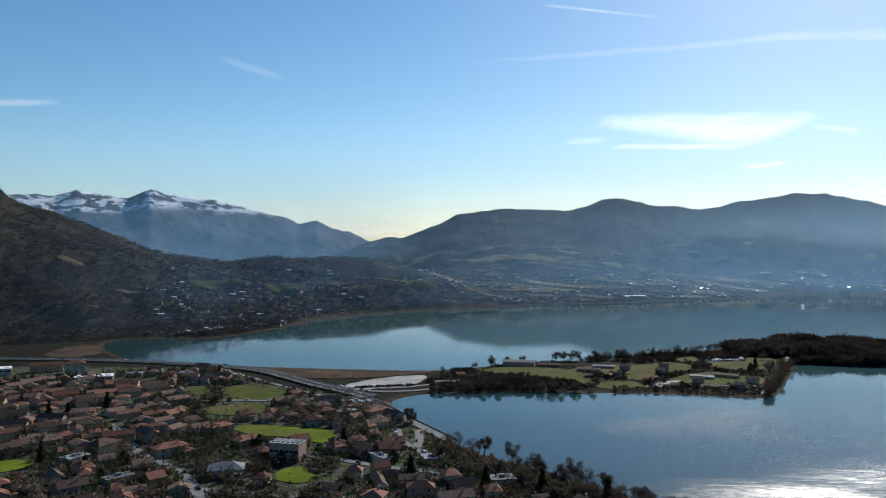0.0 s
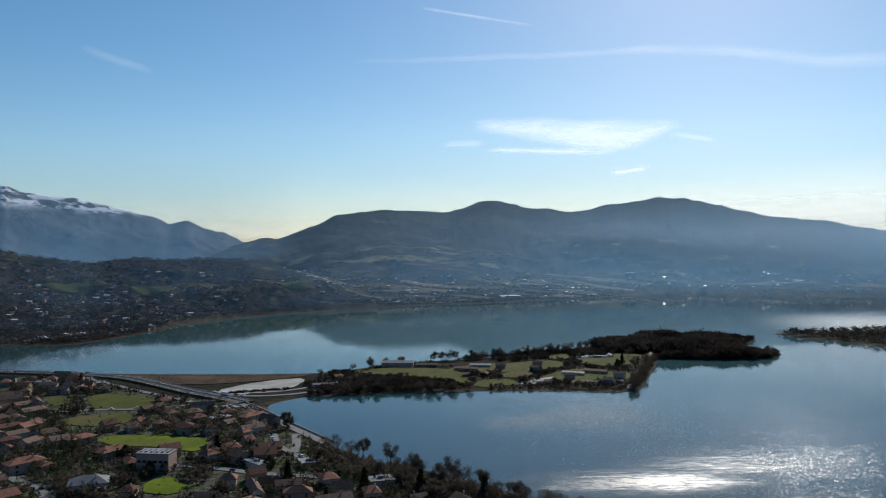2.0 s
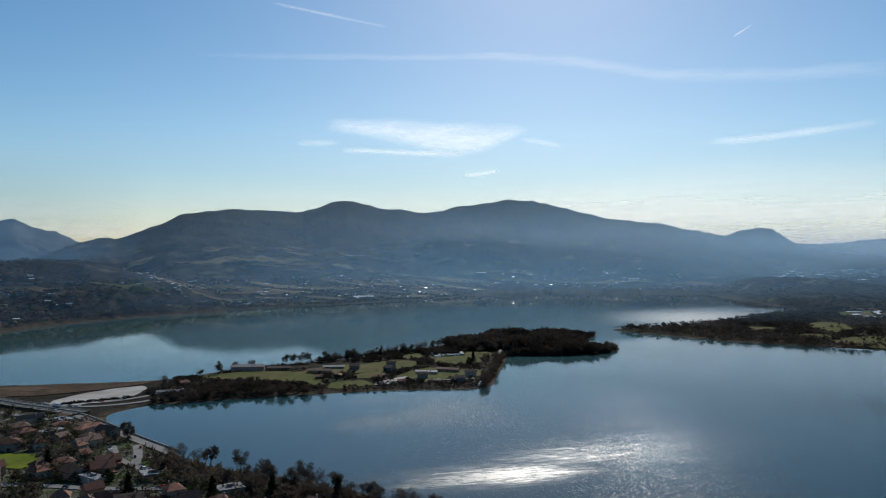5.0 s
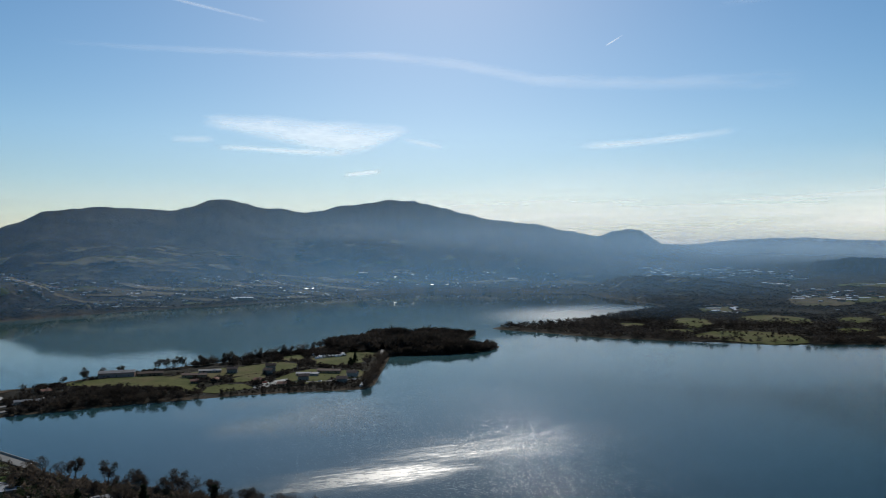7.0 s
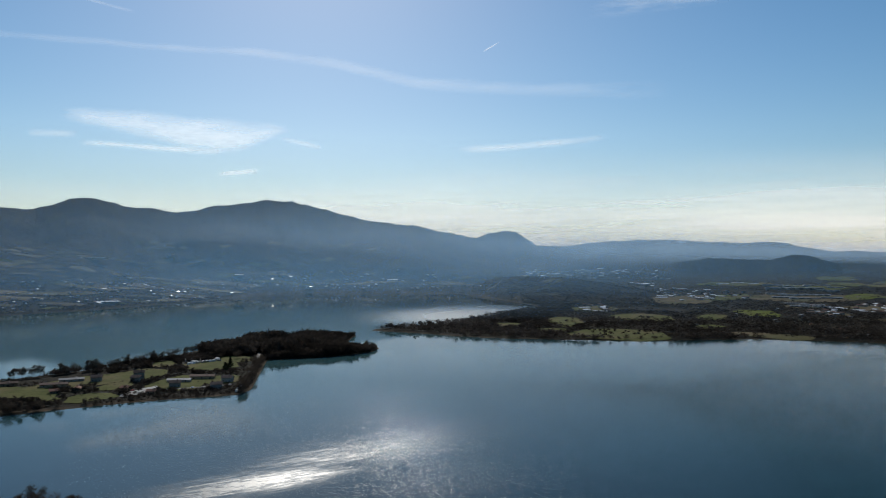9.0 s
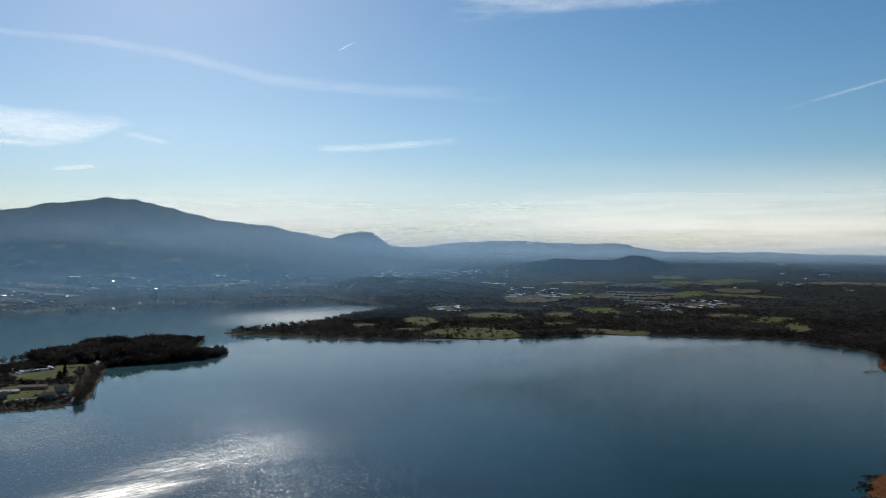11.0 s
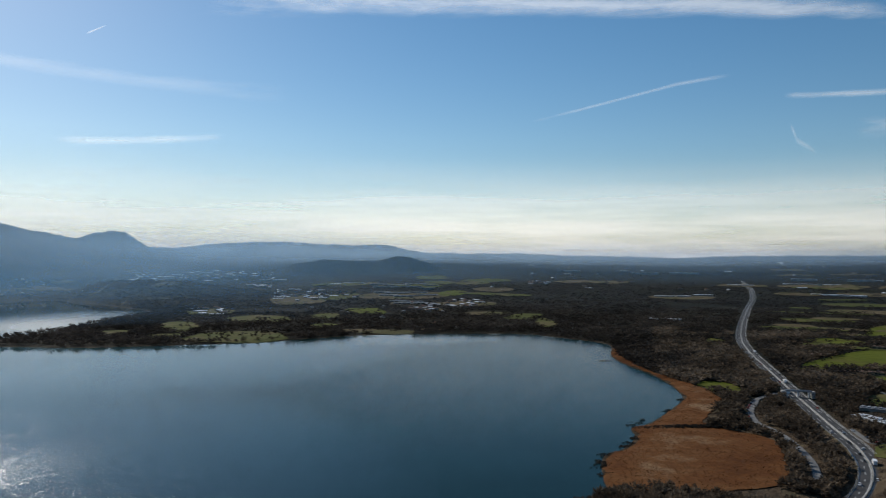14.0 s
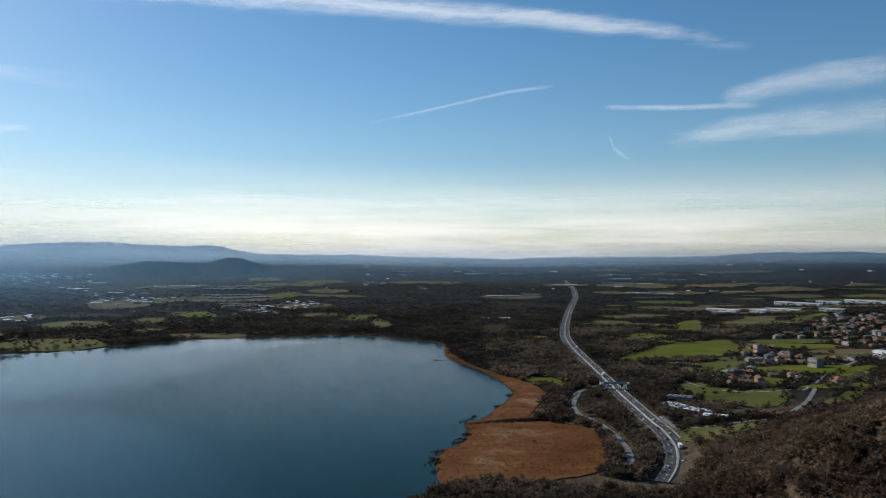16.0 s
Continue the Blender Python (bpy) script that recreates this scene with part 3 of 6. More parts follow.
def build_ground():
    fine = np.arange(-33.0, 111.01, 0.2)
    rest = np.arange(113.0, 326.0, 2.5)
    bears = np.radians(np.concatenate([fine, rest]))
    rings = np.concatenate([np.geomspace(60.0, 380.0, 14), np.geomspace(400.0, 4860.0, 172)])
    rings = np.sort(np.concatenate([rings, [470.0, 2500.0, 3850.0, 4050.0, 4150.0, 2680.0, 4620.0, 4650.0, 4700.0, 4720.0, 4780.0], np.arange(4180.0, 4720.0, 30.0)]))
    bb, rr = np.meshgrid(bears, rings)
    x, y = (rr * np.sin(bb)).ravel(), (rr * np.cos(bb)).ravel()
    z, d, wet, hilly, rock = ground_z(x, y, True)
    nb, nr = len(bears), len(rings)
    i, j = np.meshgrid(np.arange(nb), np.arange(nr - 1))
    a = (j * nb + i).ravel()
    b = (j * nb + (i + 1) % nb).ravel()
    quads = np.stack([a, b, b + nb, a + nb], 1)[:, ::-1]
    cap = [tuple(range(nb))]
    verts = np.stack([x, y, z], 1)
    me = bpy.data.meshes.new("ground")
    me.from_pydata(verts.tolist(), [], quads.tolist() + cap)
    r = np.hypot(x, y)
    masks = {
        "farm": step(270, 170, z) * step(-15, -6, np.degrees(np.arctan2(x, y))) * step(50, 44, np.degrees(np.arctan2(x, y))) * (np.hypot(x, y) > 1500),
        "litter": step(900, 700, np.hypot(x, y)) * step(76, 84, np.degrees(np.arctan2(x, y))),
        "town": inside(x, y, TOWN) * 1.0, "hill": hilly, "rock": rock,
        "snow": rock * step(322, 372, z + 45 * fbm(x, y, 500, 4, 5)), "shore": np.where(wet, 1.0, step(14, 2, d)),
    }
    for key, val in masks.items():
        at = me.attributes.new(key, "FLOAT", "POINT")
        at.data.foreach_set("value", np.ascontiguousarray(val, dtype=np.float32))
    me.materials.append(M["ground"])
    me.shade_smooth()
    tagged(new("ground", me), "winter valley floor and wooded hillsides round a lake", "ground", kind="structure")


build_ground()
lake = new("lake", mesh_of("lake", [(-900, 60, 0), (2100, 60, 0), (2100, 3000, 0), (-900, 3000, 0)], [(0, 1, 2, 3)], "water"))
tagged(lake, "calm blue lake water with soft ripples", "lake", kind="structure")


def shell_strip(name, line, half, material, radius, density, label, category, nv=6, thick=None):
    """A thin curved sheet in the air along bearings and angles; half: its half width at each end or at each point."""
    n = len(line)
    halves = half if len(half) == n else [half[0] + (half[1] - half[0]) * k / (n - 1) for k in range(n)]
    radii = radius if isinstance(radius, list) else [radius] * n
    seg = np.linspace(0, n - 1, 10 * (n - 1) + 1)
    bear, elev, wide, dist = (np.interp(seg, range(n), v) for v in ([p[0] for p in line], [p[1] for p in line], halves, radii))
    nu = len(seg)
    verts, faces, uvs = [], [], []
    for i in range(nu):
        for j in range(nv + 1):
            v = j / nv
            e, b, r = radians(elev[i] + (v - 0.5) * 2 * wide[i]), radians(bear[i]), dist[i]
            verts.append((r * math.cos(e) * math.sin(b), r * math.cos(e) * math.cos(b), EYE + r * math.sin(e)))
            uvs.append((i / (nu - 1), v))
    for i in range(nu - 1):
        for j in range(nv):
            a = i * (nv + 1) + j
            faces.append((a, a + nv + 1, a + nv + 2, a + 1))
    me = mesh_of(name, verts, faces, material, True)
    layer = me.uv_layers.new(name="UVMap")
    for loop in me.loops:
        layer.data[loop.index].uv = uvs[loop.vertex_index]
    at = me.attributes.new("thick", "FLOAT", "POINT")
    much = np.repeat(np.interp(seg, range(n), thick if thick else [1.0] * n), nv + 1)
    at.data.foreach_set("value", np.ascontiguousarray(much, dtype=np.float32))
    ob = tagged(new(name, me), label, category, kind="structure")
    ob.color = (1, 1, 1, density)
    return ob


# ---- clouds and haze sheets ----
CLOUDS_WEST = [
    ("cloud", "thin white wedge of ice cloud above the hills", [(10.6, 9.16), (12.9, 9.1), (16.1, 8.78), (18.7, 8.41), (20.9, 8.2), (22.7, 8.32), (24.8, 8.69), (26.4, 8.72)], (0.44, 0.75, 1.1, 1.35, 1.5, 1.3, 0.69, 0.33), 0.46),
    ("cloud", "narrow white streak of cloud", [(12.0, 7.38), (17.0, 7.25), (21.5, 7.1)], (0.25, 0.35), 0.41),
    ("cloud", "small white fleck of cloud", [(21.0, 5.55), (23.9, 5.9)], (0.25, 0.25), 0.36),
    ("cloud", "small white fleck of cloud", [(25.2, 8.3), (28.4, 7.6)], (0.3, 0.25), 0.2),
    ("cloud", "small white fleck of cloud", [(9.0, 7.79), (12.0, 7.9)], (0.3, 0.3), 0.20),
    ("contrail", "long spreading old contrail across the sky", [(1.0, 13.6), (13.5, 14.0), (23.6, 14.1), (29.2, 13.63), (35.5, 12.35), (43.7, 11.86), (54, 11.4)], (0.22, 0.8), 0.14),
    ("contrail", "thin slanting contrail", [(7.2, 17.4), (10.9, 16.86), (15.6, 16.1)], (0.15, 0.15), 0.2),
    ("contrail", "short bright contrail", [(40.1, 14.5), (41.5, 15.25)], (0.09, 0.09), 0.61),
    ("cloud", "narrow white streak of cloud", [(38.0, 7.55), (43.3, 7.8), (49.0, 8.25)], (0.35, 0.35), 0.27),
    ("cloud", "broad band of white rippled ice cloud", [(47.0, 17.6), (60.1, 18.1), (70.3, 17.9), (82.9, 17.1), (90.8, 16.0), (99.0, 14.2)], (1.3, 0.7), 0.47),
]
CLOUDS_EAST = [
    ("contrail", "thin slanting contrail", [(71.4, 9.65), (77.4, 10.99), (81.6, 11.87), (85.4, 12.3)], (0.13, 0.2), 0.22),
    ("cloud", "small hooked wisp of cloud", [(89.0, 8.8), (89.4, 7.65), (90.6, 6.8)], (0.35, 0.25), 0.2),
    ("cloud", "narrow white streak of cloud", [(88.6, 10.6), (94.2, 10.37), (99.5, 10.2)], (0.25, 0.3), 0.37),
    ("cloud", "broad soft bank of white cloud", [(92.8, 7.9), (98.1, 8.74), (103.7, 8.95), (118, 9.2)], (0.9, 1.9), 0.40),
    ("cloud", "broad soft bank of white cloud", [(96.6, 10.7), (99.9, 11.5), (103.7, 11.8), (118, 12.2)], (0.8, 1.6), 0.40),
    ("cloud", "narrow white streak of cloud", [(-34.0, 9.0), (-26.2, 9.65)], (0.35, 0.3), 0.22),
    ("cloud", "faint wisp of cloud", [(-16.2, 13.4), (-11.5, 12.2)], (0.4, 0.35), 0.08),
    ("cloud", "wide pale veil of cloud above the horizon", [(20, 0.2), (40, 0.5), (62, 0.5), (83, 0.3), (125, 0.2)], (4.6, 7.2, 7.4, 7.2, 7.2), 0.80),
    ("cloud", "faint low cloud veil", [(-26, 1.8), (-8, 2.8), (8, 3.4), (32, 3.0)], (1.8, 2.2), 0.19),
]
for name, label, line, half, dens in CLOUDS_WEST + CLOUDS_EAST:
    shell_strip(name, line, half, "veil" if "veil" in label else "cloud", 4930.0, dens, label, "cloud")

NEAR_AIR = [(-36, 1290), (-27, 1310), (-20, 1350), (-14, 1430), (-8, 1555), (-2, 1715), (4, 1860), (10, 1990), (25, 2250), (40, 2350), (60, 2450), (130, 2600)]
# added haze sheets: thin over left hill and plain, thick over far southern hills
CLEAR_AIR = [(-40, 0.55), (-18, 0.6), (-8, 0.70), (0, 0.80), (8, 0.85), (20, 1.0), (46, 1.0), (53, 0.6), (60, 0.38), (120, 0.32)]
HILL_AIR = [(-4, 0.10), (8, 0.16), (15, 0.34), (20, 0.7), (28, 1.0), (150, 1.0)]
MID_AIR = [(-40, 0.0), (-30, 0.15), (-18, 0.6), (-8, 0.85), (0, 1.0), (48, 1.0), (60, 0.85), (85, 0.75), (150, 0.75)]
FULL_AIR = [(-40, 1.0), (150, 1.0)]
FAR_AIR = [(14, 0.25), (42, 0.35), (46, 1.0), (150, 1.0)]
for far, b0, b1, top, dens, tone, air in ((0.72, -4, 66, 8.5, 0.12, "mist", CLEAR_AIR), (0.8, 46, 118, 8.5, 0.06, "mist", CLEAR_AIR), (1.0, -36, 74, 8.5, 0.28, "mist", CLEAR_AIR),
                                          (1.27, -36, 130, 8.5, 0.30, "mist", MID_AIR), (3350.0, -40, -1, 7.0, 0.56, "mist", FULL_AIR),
                                          (3480.0, -4, 150, 3.8, 0.62, "pale_haze", HILL_AIR), (4230.0, 14, 150, 2.0, 1.0, "pale_haze", FAR_AIR)):
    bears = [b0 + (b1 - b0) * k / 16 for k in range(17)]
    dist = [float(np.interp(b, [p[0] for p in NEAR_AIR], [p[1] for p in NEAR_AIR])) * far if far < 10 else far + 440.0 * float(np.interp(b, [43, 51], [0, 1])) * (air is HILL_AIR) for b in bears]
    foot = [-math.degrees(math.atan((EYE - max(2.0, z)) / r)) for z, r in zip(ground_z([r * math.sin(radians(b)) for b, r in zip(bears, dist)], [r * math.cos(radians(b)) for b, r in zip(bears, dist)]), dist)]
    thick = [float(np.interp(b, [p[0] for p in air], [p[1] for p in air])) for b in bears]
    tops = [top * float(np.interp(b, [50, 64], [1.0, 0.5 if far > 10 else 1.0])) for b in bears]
    shell_strip("mist", [(b, (f + c) / 2) for b, f, c in zip(bears, foot, tops)], [(c - f) / 2 for f, c in zip(foot, tops)], tone, dist, dens, "thin blue sheet added in place of distance haze", "mist", 10, thick)


# ---- fields, reed beds, gravel ----
def rough_edge(line, seed):
    rng = random.Random(seed)
    out = []
    for (x0, y0), (x1, y1) in zip(line, line[1:] + line[:1]):
        n = max(1, int(math.hypot(x1 - x0, y1 - y0) / 9))
        for k in range(n):
            s = k / n
            out.append((x0 + (x1 - x0) * s + rng.uniform(-2.4, 2.4), y0 + (y1 - y0) * s + rng.uniform(-2.4, 2.4)))
    return out


def drape(name, poly, material, label, category, lift=0.5, seed=1):
    """A sheet of turf, reeds or gravel that lies on the ground inside an outline."""
    line = rough_edge(rounded(poly, True, 1), seed)
    bm = bmesh.new()
    bm.faces.new([bm.verts.new((x, y, 0)) for x, y in line])
    bmesh.ops.triangulate(bm, faces=bm.faces[:])
    for _ in range(2):
        long_ = [e for e in bm.edges if e.calc_length() > 22.0]
        if long_:
            bmesh.ops.subdivide_edges(bm, edges=long_, cuts=1)
            bmesh.ops.triangulate(bm, faces=bm.faces[:])
    zs = ground_z([v.co.x for v in bm.verts], [v.co.y for v in bm.verts])
    for v, z in zip(bm.verts, zs):
        v.co.z = z + lift
    bmesh.ops.recalc_face_normals(bm, faces=bm.faces[:])
    if sum(f.normal.z for f in bm.faces) < 0:
        bmesh.ops.reverse_faces(bm, faces=bm.faces[:])
    me = bpy.data.meshes.new(name)
    bm.to_mesh(me)
    bm.free()
    me.materials.append(M[material])
    me.shade_smooth()
    return tagged(new(name, me), label, category, kind="structure")


MEADOWS = [
    [(-174, 646), (-161, 661), (-90, 636), (-81, 599), (-96, 587), (-128, 615), (-160, 619)],
    [(-228, 734), (-173, 753), (-160, 726), (-161, 701), (-210, 694)],
    [(-238, 829), (-216, 857), (-172, 829), (-158, 773), (-191, 759), (-213, 779)],
    [(-272, 829), (-261, 853), (-241, 797), (-257, 791)],
    [(-319, 537), (-293, 547), (-277, 524), (-298, 506)],
    [(-110, 510), (-97, 523), (-82, 503), (-86, 482), (-101, 484)],
    [(1108, 24), (1372, -74), (1451, -184), (1299, -184), (1195, -152), (1116, -14)],
    [(927, -212), (1025, -266), (1055, -300), (990, -300), (922, -240)],
    [(626, -83), (689, -110), (682, -131), (636, -105)],
]
MEADOWS2 = [
    [(1360, 160), (1450, 165), (1440, 128), (1355, 122)], [(1732, 1089), (1892, 1087), (1786, 1011), (1657, 1027)],
    [(1788, -109), (1913, -180), (1590, -157), (1532, -93)], [(1857, -362), (2061, -473), (1926, -471), (1755, -347)],
    [(934, 121), (971, 97), (914, 58), (875, 61), (896, 103)],
]
PASTURES = [
    [(-385, 895), (-330, 894), (-318, 853), (-358, 861)],
    [(24, 970), (117, 994), (175, 950), (164, 837), (132, 899), (82, 921)], [(212, 922), (254, 944), (251, 894), (211, 887)],
    [(355, 1054), (417, 1026), (399, 952), (337, 967)], [(334, 918), (380, 906), (350, 847), (314, 865)],
    [(320, 1069), (352, 1086), (342, 1033), (308, 1024)], [(1103, -59), (1159, -155), (1079, -172), (1032, -69)],
    [(860, -81), (892, -148), (875, -175), (771, -142), (798, -106), (806, -78)], [(888, -50), (896, -88), (937, -100), (945, -60)],
    [(150, 960), (196, 1000), (262, 1010), (300, 1030), (322, 1000), (300, 950), (272, 930), (236, 930), (190, 925)],
    [(250, 880), (292, 930), (330, 945), (340, 900), (318, 860), (296, 838), (262, 846)],
    [(160, 830), (180, 880), (214, 880), (224, 836)],
    [(697, -47), (693, -88), (643, -79), (632, -44)],
]
PASTURES2 = [
    [(690, -48), (686, -130), (620, -100), (612, -60)], [(392, 1008), (440, 1004), (462, 1062), (425, 1082), (398, 1058)],
    [(1452, -146), (1563, -239), (1500, -235)], [(1112, 964), (1211, 920), (1142, 829), (1040, 902)],
    [(1427, 11), (1529, -83), (1448, -83), (1374, 1)],
    [(772, -172), (891, -247), (859, -246), (750, -181)],
    [(1320, 930), (1420, 960), (1400, 880), (1330, 860)], [(1000, 1080), (1100, 1110), (1120, 1040), (1040, 1010)],
]
REED_EAST = [(489, 117), (504, 80), (520, 37), (554, 10), (622, 14), (687, 25), (699, 65), (724, 89), (783, 79), (835, 77), (898, 97),
             (948, 137), (1017, 185), (1134, 249), (1293, 292), (1276, 288), (1164, 267), (1102, 243), (1048, 211), (1001, 179), (937, 146), (861, 118),
             (826, 113), (762, 118), (700, 124), (678, 138), (647, 124), (596, 126), (585, 135), (560, 133), (523, 123)]
REED_WEST = [(-249, 989), (-150, 974), (-6, 960), (-26, 926), (-120, 890), (-175, 906)]
REED_FAR = [(-571, 1078), (-574, 1219), (-520, 1197), (-480, 1072)]
LOT = [(-113, 846), (-87, 890), (-24, 926), (-16, 897), (-38, 842), (-91, 822)]
for k, poly in enumerate(MEADOWS + MEADOWS2):
    bright = poly[0][0] < 600
    drape("meadow", poly, "turf" if not bright else "pasture" if k in (1, 2, 3) else "meadow", "bright green winter meadow between trees and houses" if bright else "green winter meadow with worn tracks", "meadow", 0.5, k)
for k, poly in enumerate(PASTURES + PASTURES2):
    drape("pasture", poly, "pasture", "dull green and straw coloured pasture", "pasture", 0.5, k + 50)
for k, poly in enumerate((REED_EAST, REED_WEST, REED_FAR)):
    drape("reed_bed", poly, "dark_reeds" if k else "reedbed", "dull brown reed bed beside the road" if k else "rust-brown dry reed bed at the shore", "reed bed", 0.6, k + 90)
drape("gravel_yard", LOT, "gravel", "pale bare gravel yard beside the road", "gravel yard", 0.6, 95)
drape("beach", [(218, 849), (272, 893), (268, 865), (223, 829)], "gravel", "pale gravel beach and yard on the peninsula", "beach", 0.6, 96)


# clearings on the far slopes and strips of farmland on the plain
def field_ring(x, y, a, w, b, seed, sides=4):
    rng = random.Random(seed)
    cb, sb = math.cos(radians(b)), math.sin(radians(b))
    ring = []
    for i in range(sides):
        th, s = (i + 0.5) / sides * 2 * math.pi, rng.uniform(1.0, 1.5)
        u, v = a * s * math.cos(th), w * s * math.sin(th)
        ring.append((x + u * cb + v * sb, y - u * sb + v * cb))
    return ring


def field_spots(n, spans, r0, r1, seed):
    rng = random.Random(seed)
    spots = []
    while len(spots) < n:
        b = rng.uniform(*rng.choice(spans))
        r = math.exp(rng.uniform(math.log(r0), math.log(r1)))
        x, y = r * math.sin(radians(b)), r * math.cos(radians(b))
        px, py = np.array([x]), np.array([y])
        if inside(px, py, LAKE)[0] or gap_to(px, py, LAKE)[0] < 70 or gap_to(px, py, [(3700, 172), (1509, 116), (905, 10), (615, -32)], False)[0] < 90:
            continue
        if all(math.hypot(x - q[0], y - q[1]) > 60 for q in spots):
            spots.append((x, y, r, b))
    return spots


CLEARINGS = []
for k, (x, y, r, b) in enumerate(field_spots(70, [(0, 40), (2, 26)], 1900, 3300, 12)):
    rng = random.Random(k)
    ring = field_ring(x, y, rng.uniform(22, 80) if k % 9 else 120.0, rng.uniform(10, 30), b + rng.uniform(-12, 12), k, 6)
    if inside(np.array([p[0] for p in ring]), np.array([p[1] for p in ring]), LAKE).any():
        continue
    CLEARINGS.append(ring)
    drape("clearing", ring, ("straw", "stubble", "stubble", "pasture", "stubble")[k % 5], "pale clearing among woods on the far slope", "clearing", 2.0, k + 200)
# single large fields on the slopes: bearing, distance, half length, half depth, what grows
for k, (b, r, a, w, what) in enumerate(((5.6, 2960, 170, 48, "straw"), (9.2, 2900, 90, 26, "stubble"), (12.6, 2235, 110, 20, "straw"), (-1.6, 3180, 50, 60, "straw"), (17.2, 3040, 75, 24, "straw"),
                                        (20.4, 2960, 60, 24, "stubble"), (23.0, 2800, 70, 24, "straw"), (2.4, 2480, 80, 30, "pasture"), (-3.0, 2200, 70, 24, "pasture"), (6.6, 2420, 60, 22, "stubble"),
                                        (-8.2, 2150, 60, 22, "stubble"), (-11.5, 2080, 50, 20, "pasture"), (-16.2, 2060, 60, 20, "pasture"), (-22.0, 1800, 26, 10, "stubble"), (-25.5, 1900, 24, 12, "stubble"),
                                        (-23.6, 1640, 28, 9, "stubble"), (32.6, 3070, 110, 14, "straw"))):
    ring = field_ring(r * math.sin(radians(b)), r * math.cos(radians(b)), a, w, b, k + 900, 7)
    if inside(np.array([p[0] for p in ring]), np.array([p[1] for p in ring]), LAKE).any():
        continue
    CLEARINGS.append(ring)
    drape("clearing", ring, what, "pale clearing among woods on the far slope", "clearing", 2.0, k + 900)
for k, (x, y, r, b) in enumerate(field_spots(62, [(84, 110), (88, 108)], 880, 3300, 13)):
    rng = random.Random(k + 500)
    ring = field_ring(x, y, rng.uniform(25, 80) * (0.6 + r / 3000), rng.uniform(14, 38) * (0.5 + r / 1800), b + rng.uniform(-25, 25), k + 500)
    CLEARINGS.append(ring)
    drape("field", ring, ("pasture", "turf", "stubble", "pasture", "turf")[k % 5] if r < 1700 and b > 80 else ("stubble", "pasture", "stubble")[k % 3], "small field among hedges and woods", "field", 0.5 + r / 3000, k + 400)


strip_rng = random.Random(88)
for k, (x, y, r, b) in enumerate(field_spots(12, [(84, 108)], 1750, 4100, 14)):
    ring = field_ring(x, y, strip_rng.uniform(60, 170), strip_rng.uniform(9, 26) * r / 2200, b + strip_rng.uniform(-8, 8), k + 700, 5)
    CLEARINGS.append(ring)
    drape("field", ring, ("stubble", "pasture", "straw", "stubble")[k % 4], "long pale strip of farmland among dark woods", "field", 0.5 + r / 2500, k + 700)


# fields of the lowland: bearing, distance, half length, half depth, what grows
LOWLAND = (
    (59.1, 2030, 44, 110, "turf"), (51.4, 1840, 62, 100, "pasture"), (50.3, 1462, 84, 88, "pasture"), (46.0, 1700, 30, 105, "pasture"), (42.2, 1600, 30, 55, "pasture"), (56.3, 1880, 28, 75, "pasture"),
    (59.9, 1512, 74, 40, "stubble"), (64.7, 3255, 48, 70, "pasture"), (68.2, 3320, 105, 65, "pasture"), (65.5, 2790, 40, 115, "turf"), (69.0, 2745, 140, 62, "pasture"), (68.7, 2940, 70, 60, "stubble"),
    (75.6, 3300, 160, 70, "stubble"), (68.0, 1950, 56, 50, "stubble"), (70.6, 1850, 36, 90, "pasture"), (72.4, 1690, 17, 95, "pasture"), (63.9, 3480, 75, 90, "pasture"), (67.1, 3240, 56, 64, "pasture"),
    (62.1, 2350, 60, 90, "stubble"), (62.2, 2690, 130, 120, "stubble"), (62.4, 3080, 140, 110, "pasture"), (54.4, 2560, 80, 210, "stubble"), (57.2, 2650, 60, 150, "pasture"), (66.4, 2330, 70, 90, "stubble"),
    (63.5, 2120, 42, 100, "stubble"), (58.0, 3200, 110, 60, "pasture"), (81.8, 2720, 110, 70, "stubble"), (85.9, 3270, 70, 60, "stubble"), (90.4, 3330, 140, 70, "stubble"), (48.4, 2080, 52, 110, "pasture"),
)
for k, (b, r, a, w, what) in enumerate(LOWLAND):
    ring = field_ring(r * math.sin(radians(b)), r * math.cos(radians(b)), a * 1.15, w * 1.1, b + (-9, 5, 14, -3)[k % 4], k + 1200, (4, 5, 4, 6)[k % 4])
    if r > 1600 and (inside(np.array([p[0] for p in ring]), np.array([p[1] for p in ring]), LAKE)).any():
        continue
    CLEARINGS.append(ring)
    drape("field", ring, what, "flat winter field between dark hedges and woods", "field", 0.5 + r / 2500, k + 1200)


# ---- roads ----
def along(line, gap=8.0):
    pts = [Vector((x, y)) for x, y in line]
    out = []
    for a, b in zip(pts, pts[1:]):
        n = max(1, int((b - a).length / gap))
        out += [a.lerp(b, k / n) for k in range(n)]
    return out + [pts[-1]]


def road_bed(line, lift):
    """Stations of a road: place, sideways way, smoothed height."""
    pts = along(rounded(line, False, 3))
    z = ground_z([p.x for p in pts], [p.y for p in pts])
    z = np.maximum(z, 0.8)
    for _ in range(6):
        z = np.concatenate([z[:1], (z[:-2] + z[1:-1] + z[2:]) / 3, z[-1:]])
    z = np.maximum(z, ground_z([p.x for p in pts], [p.y for p in pts]) - 0.2)
    out = []
    for k, p in enumerate(pts):
        way = (pts[min(k + 1, len(pts) - 1)] - pts[max(k - 1, 0)]).normalized()
        out.append((p, Vector((way.y, -way.x)), z[k] + lift))
    return out


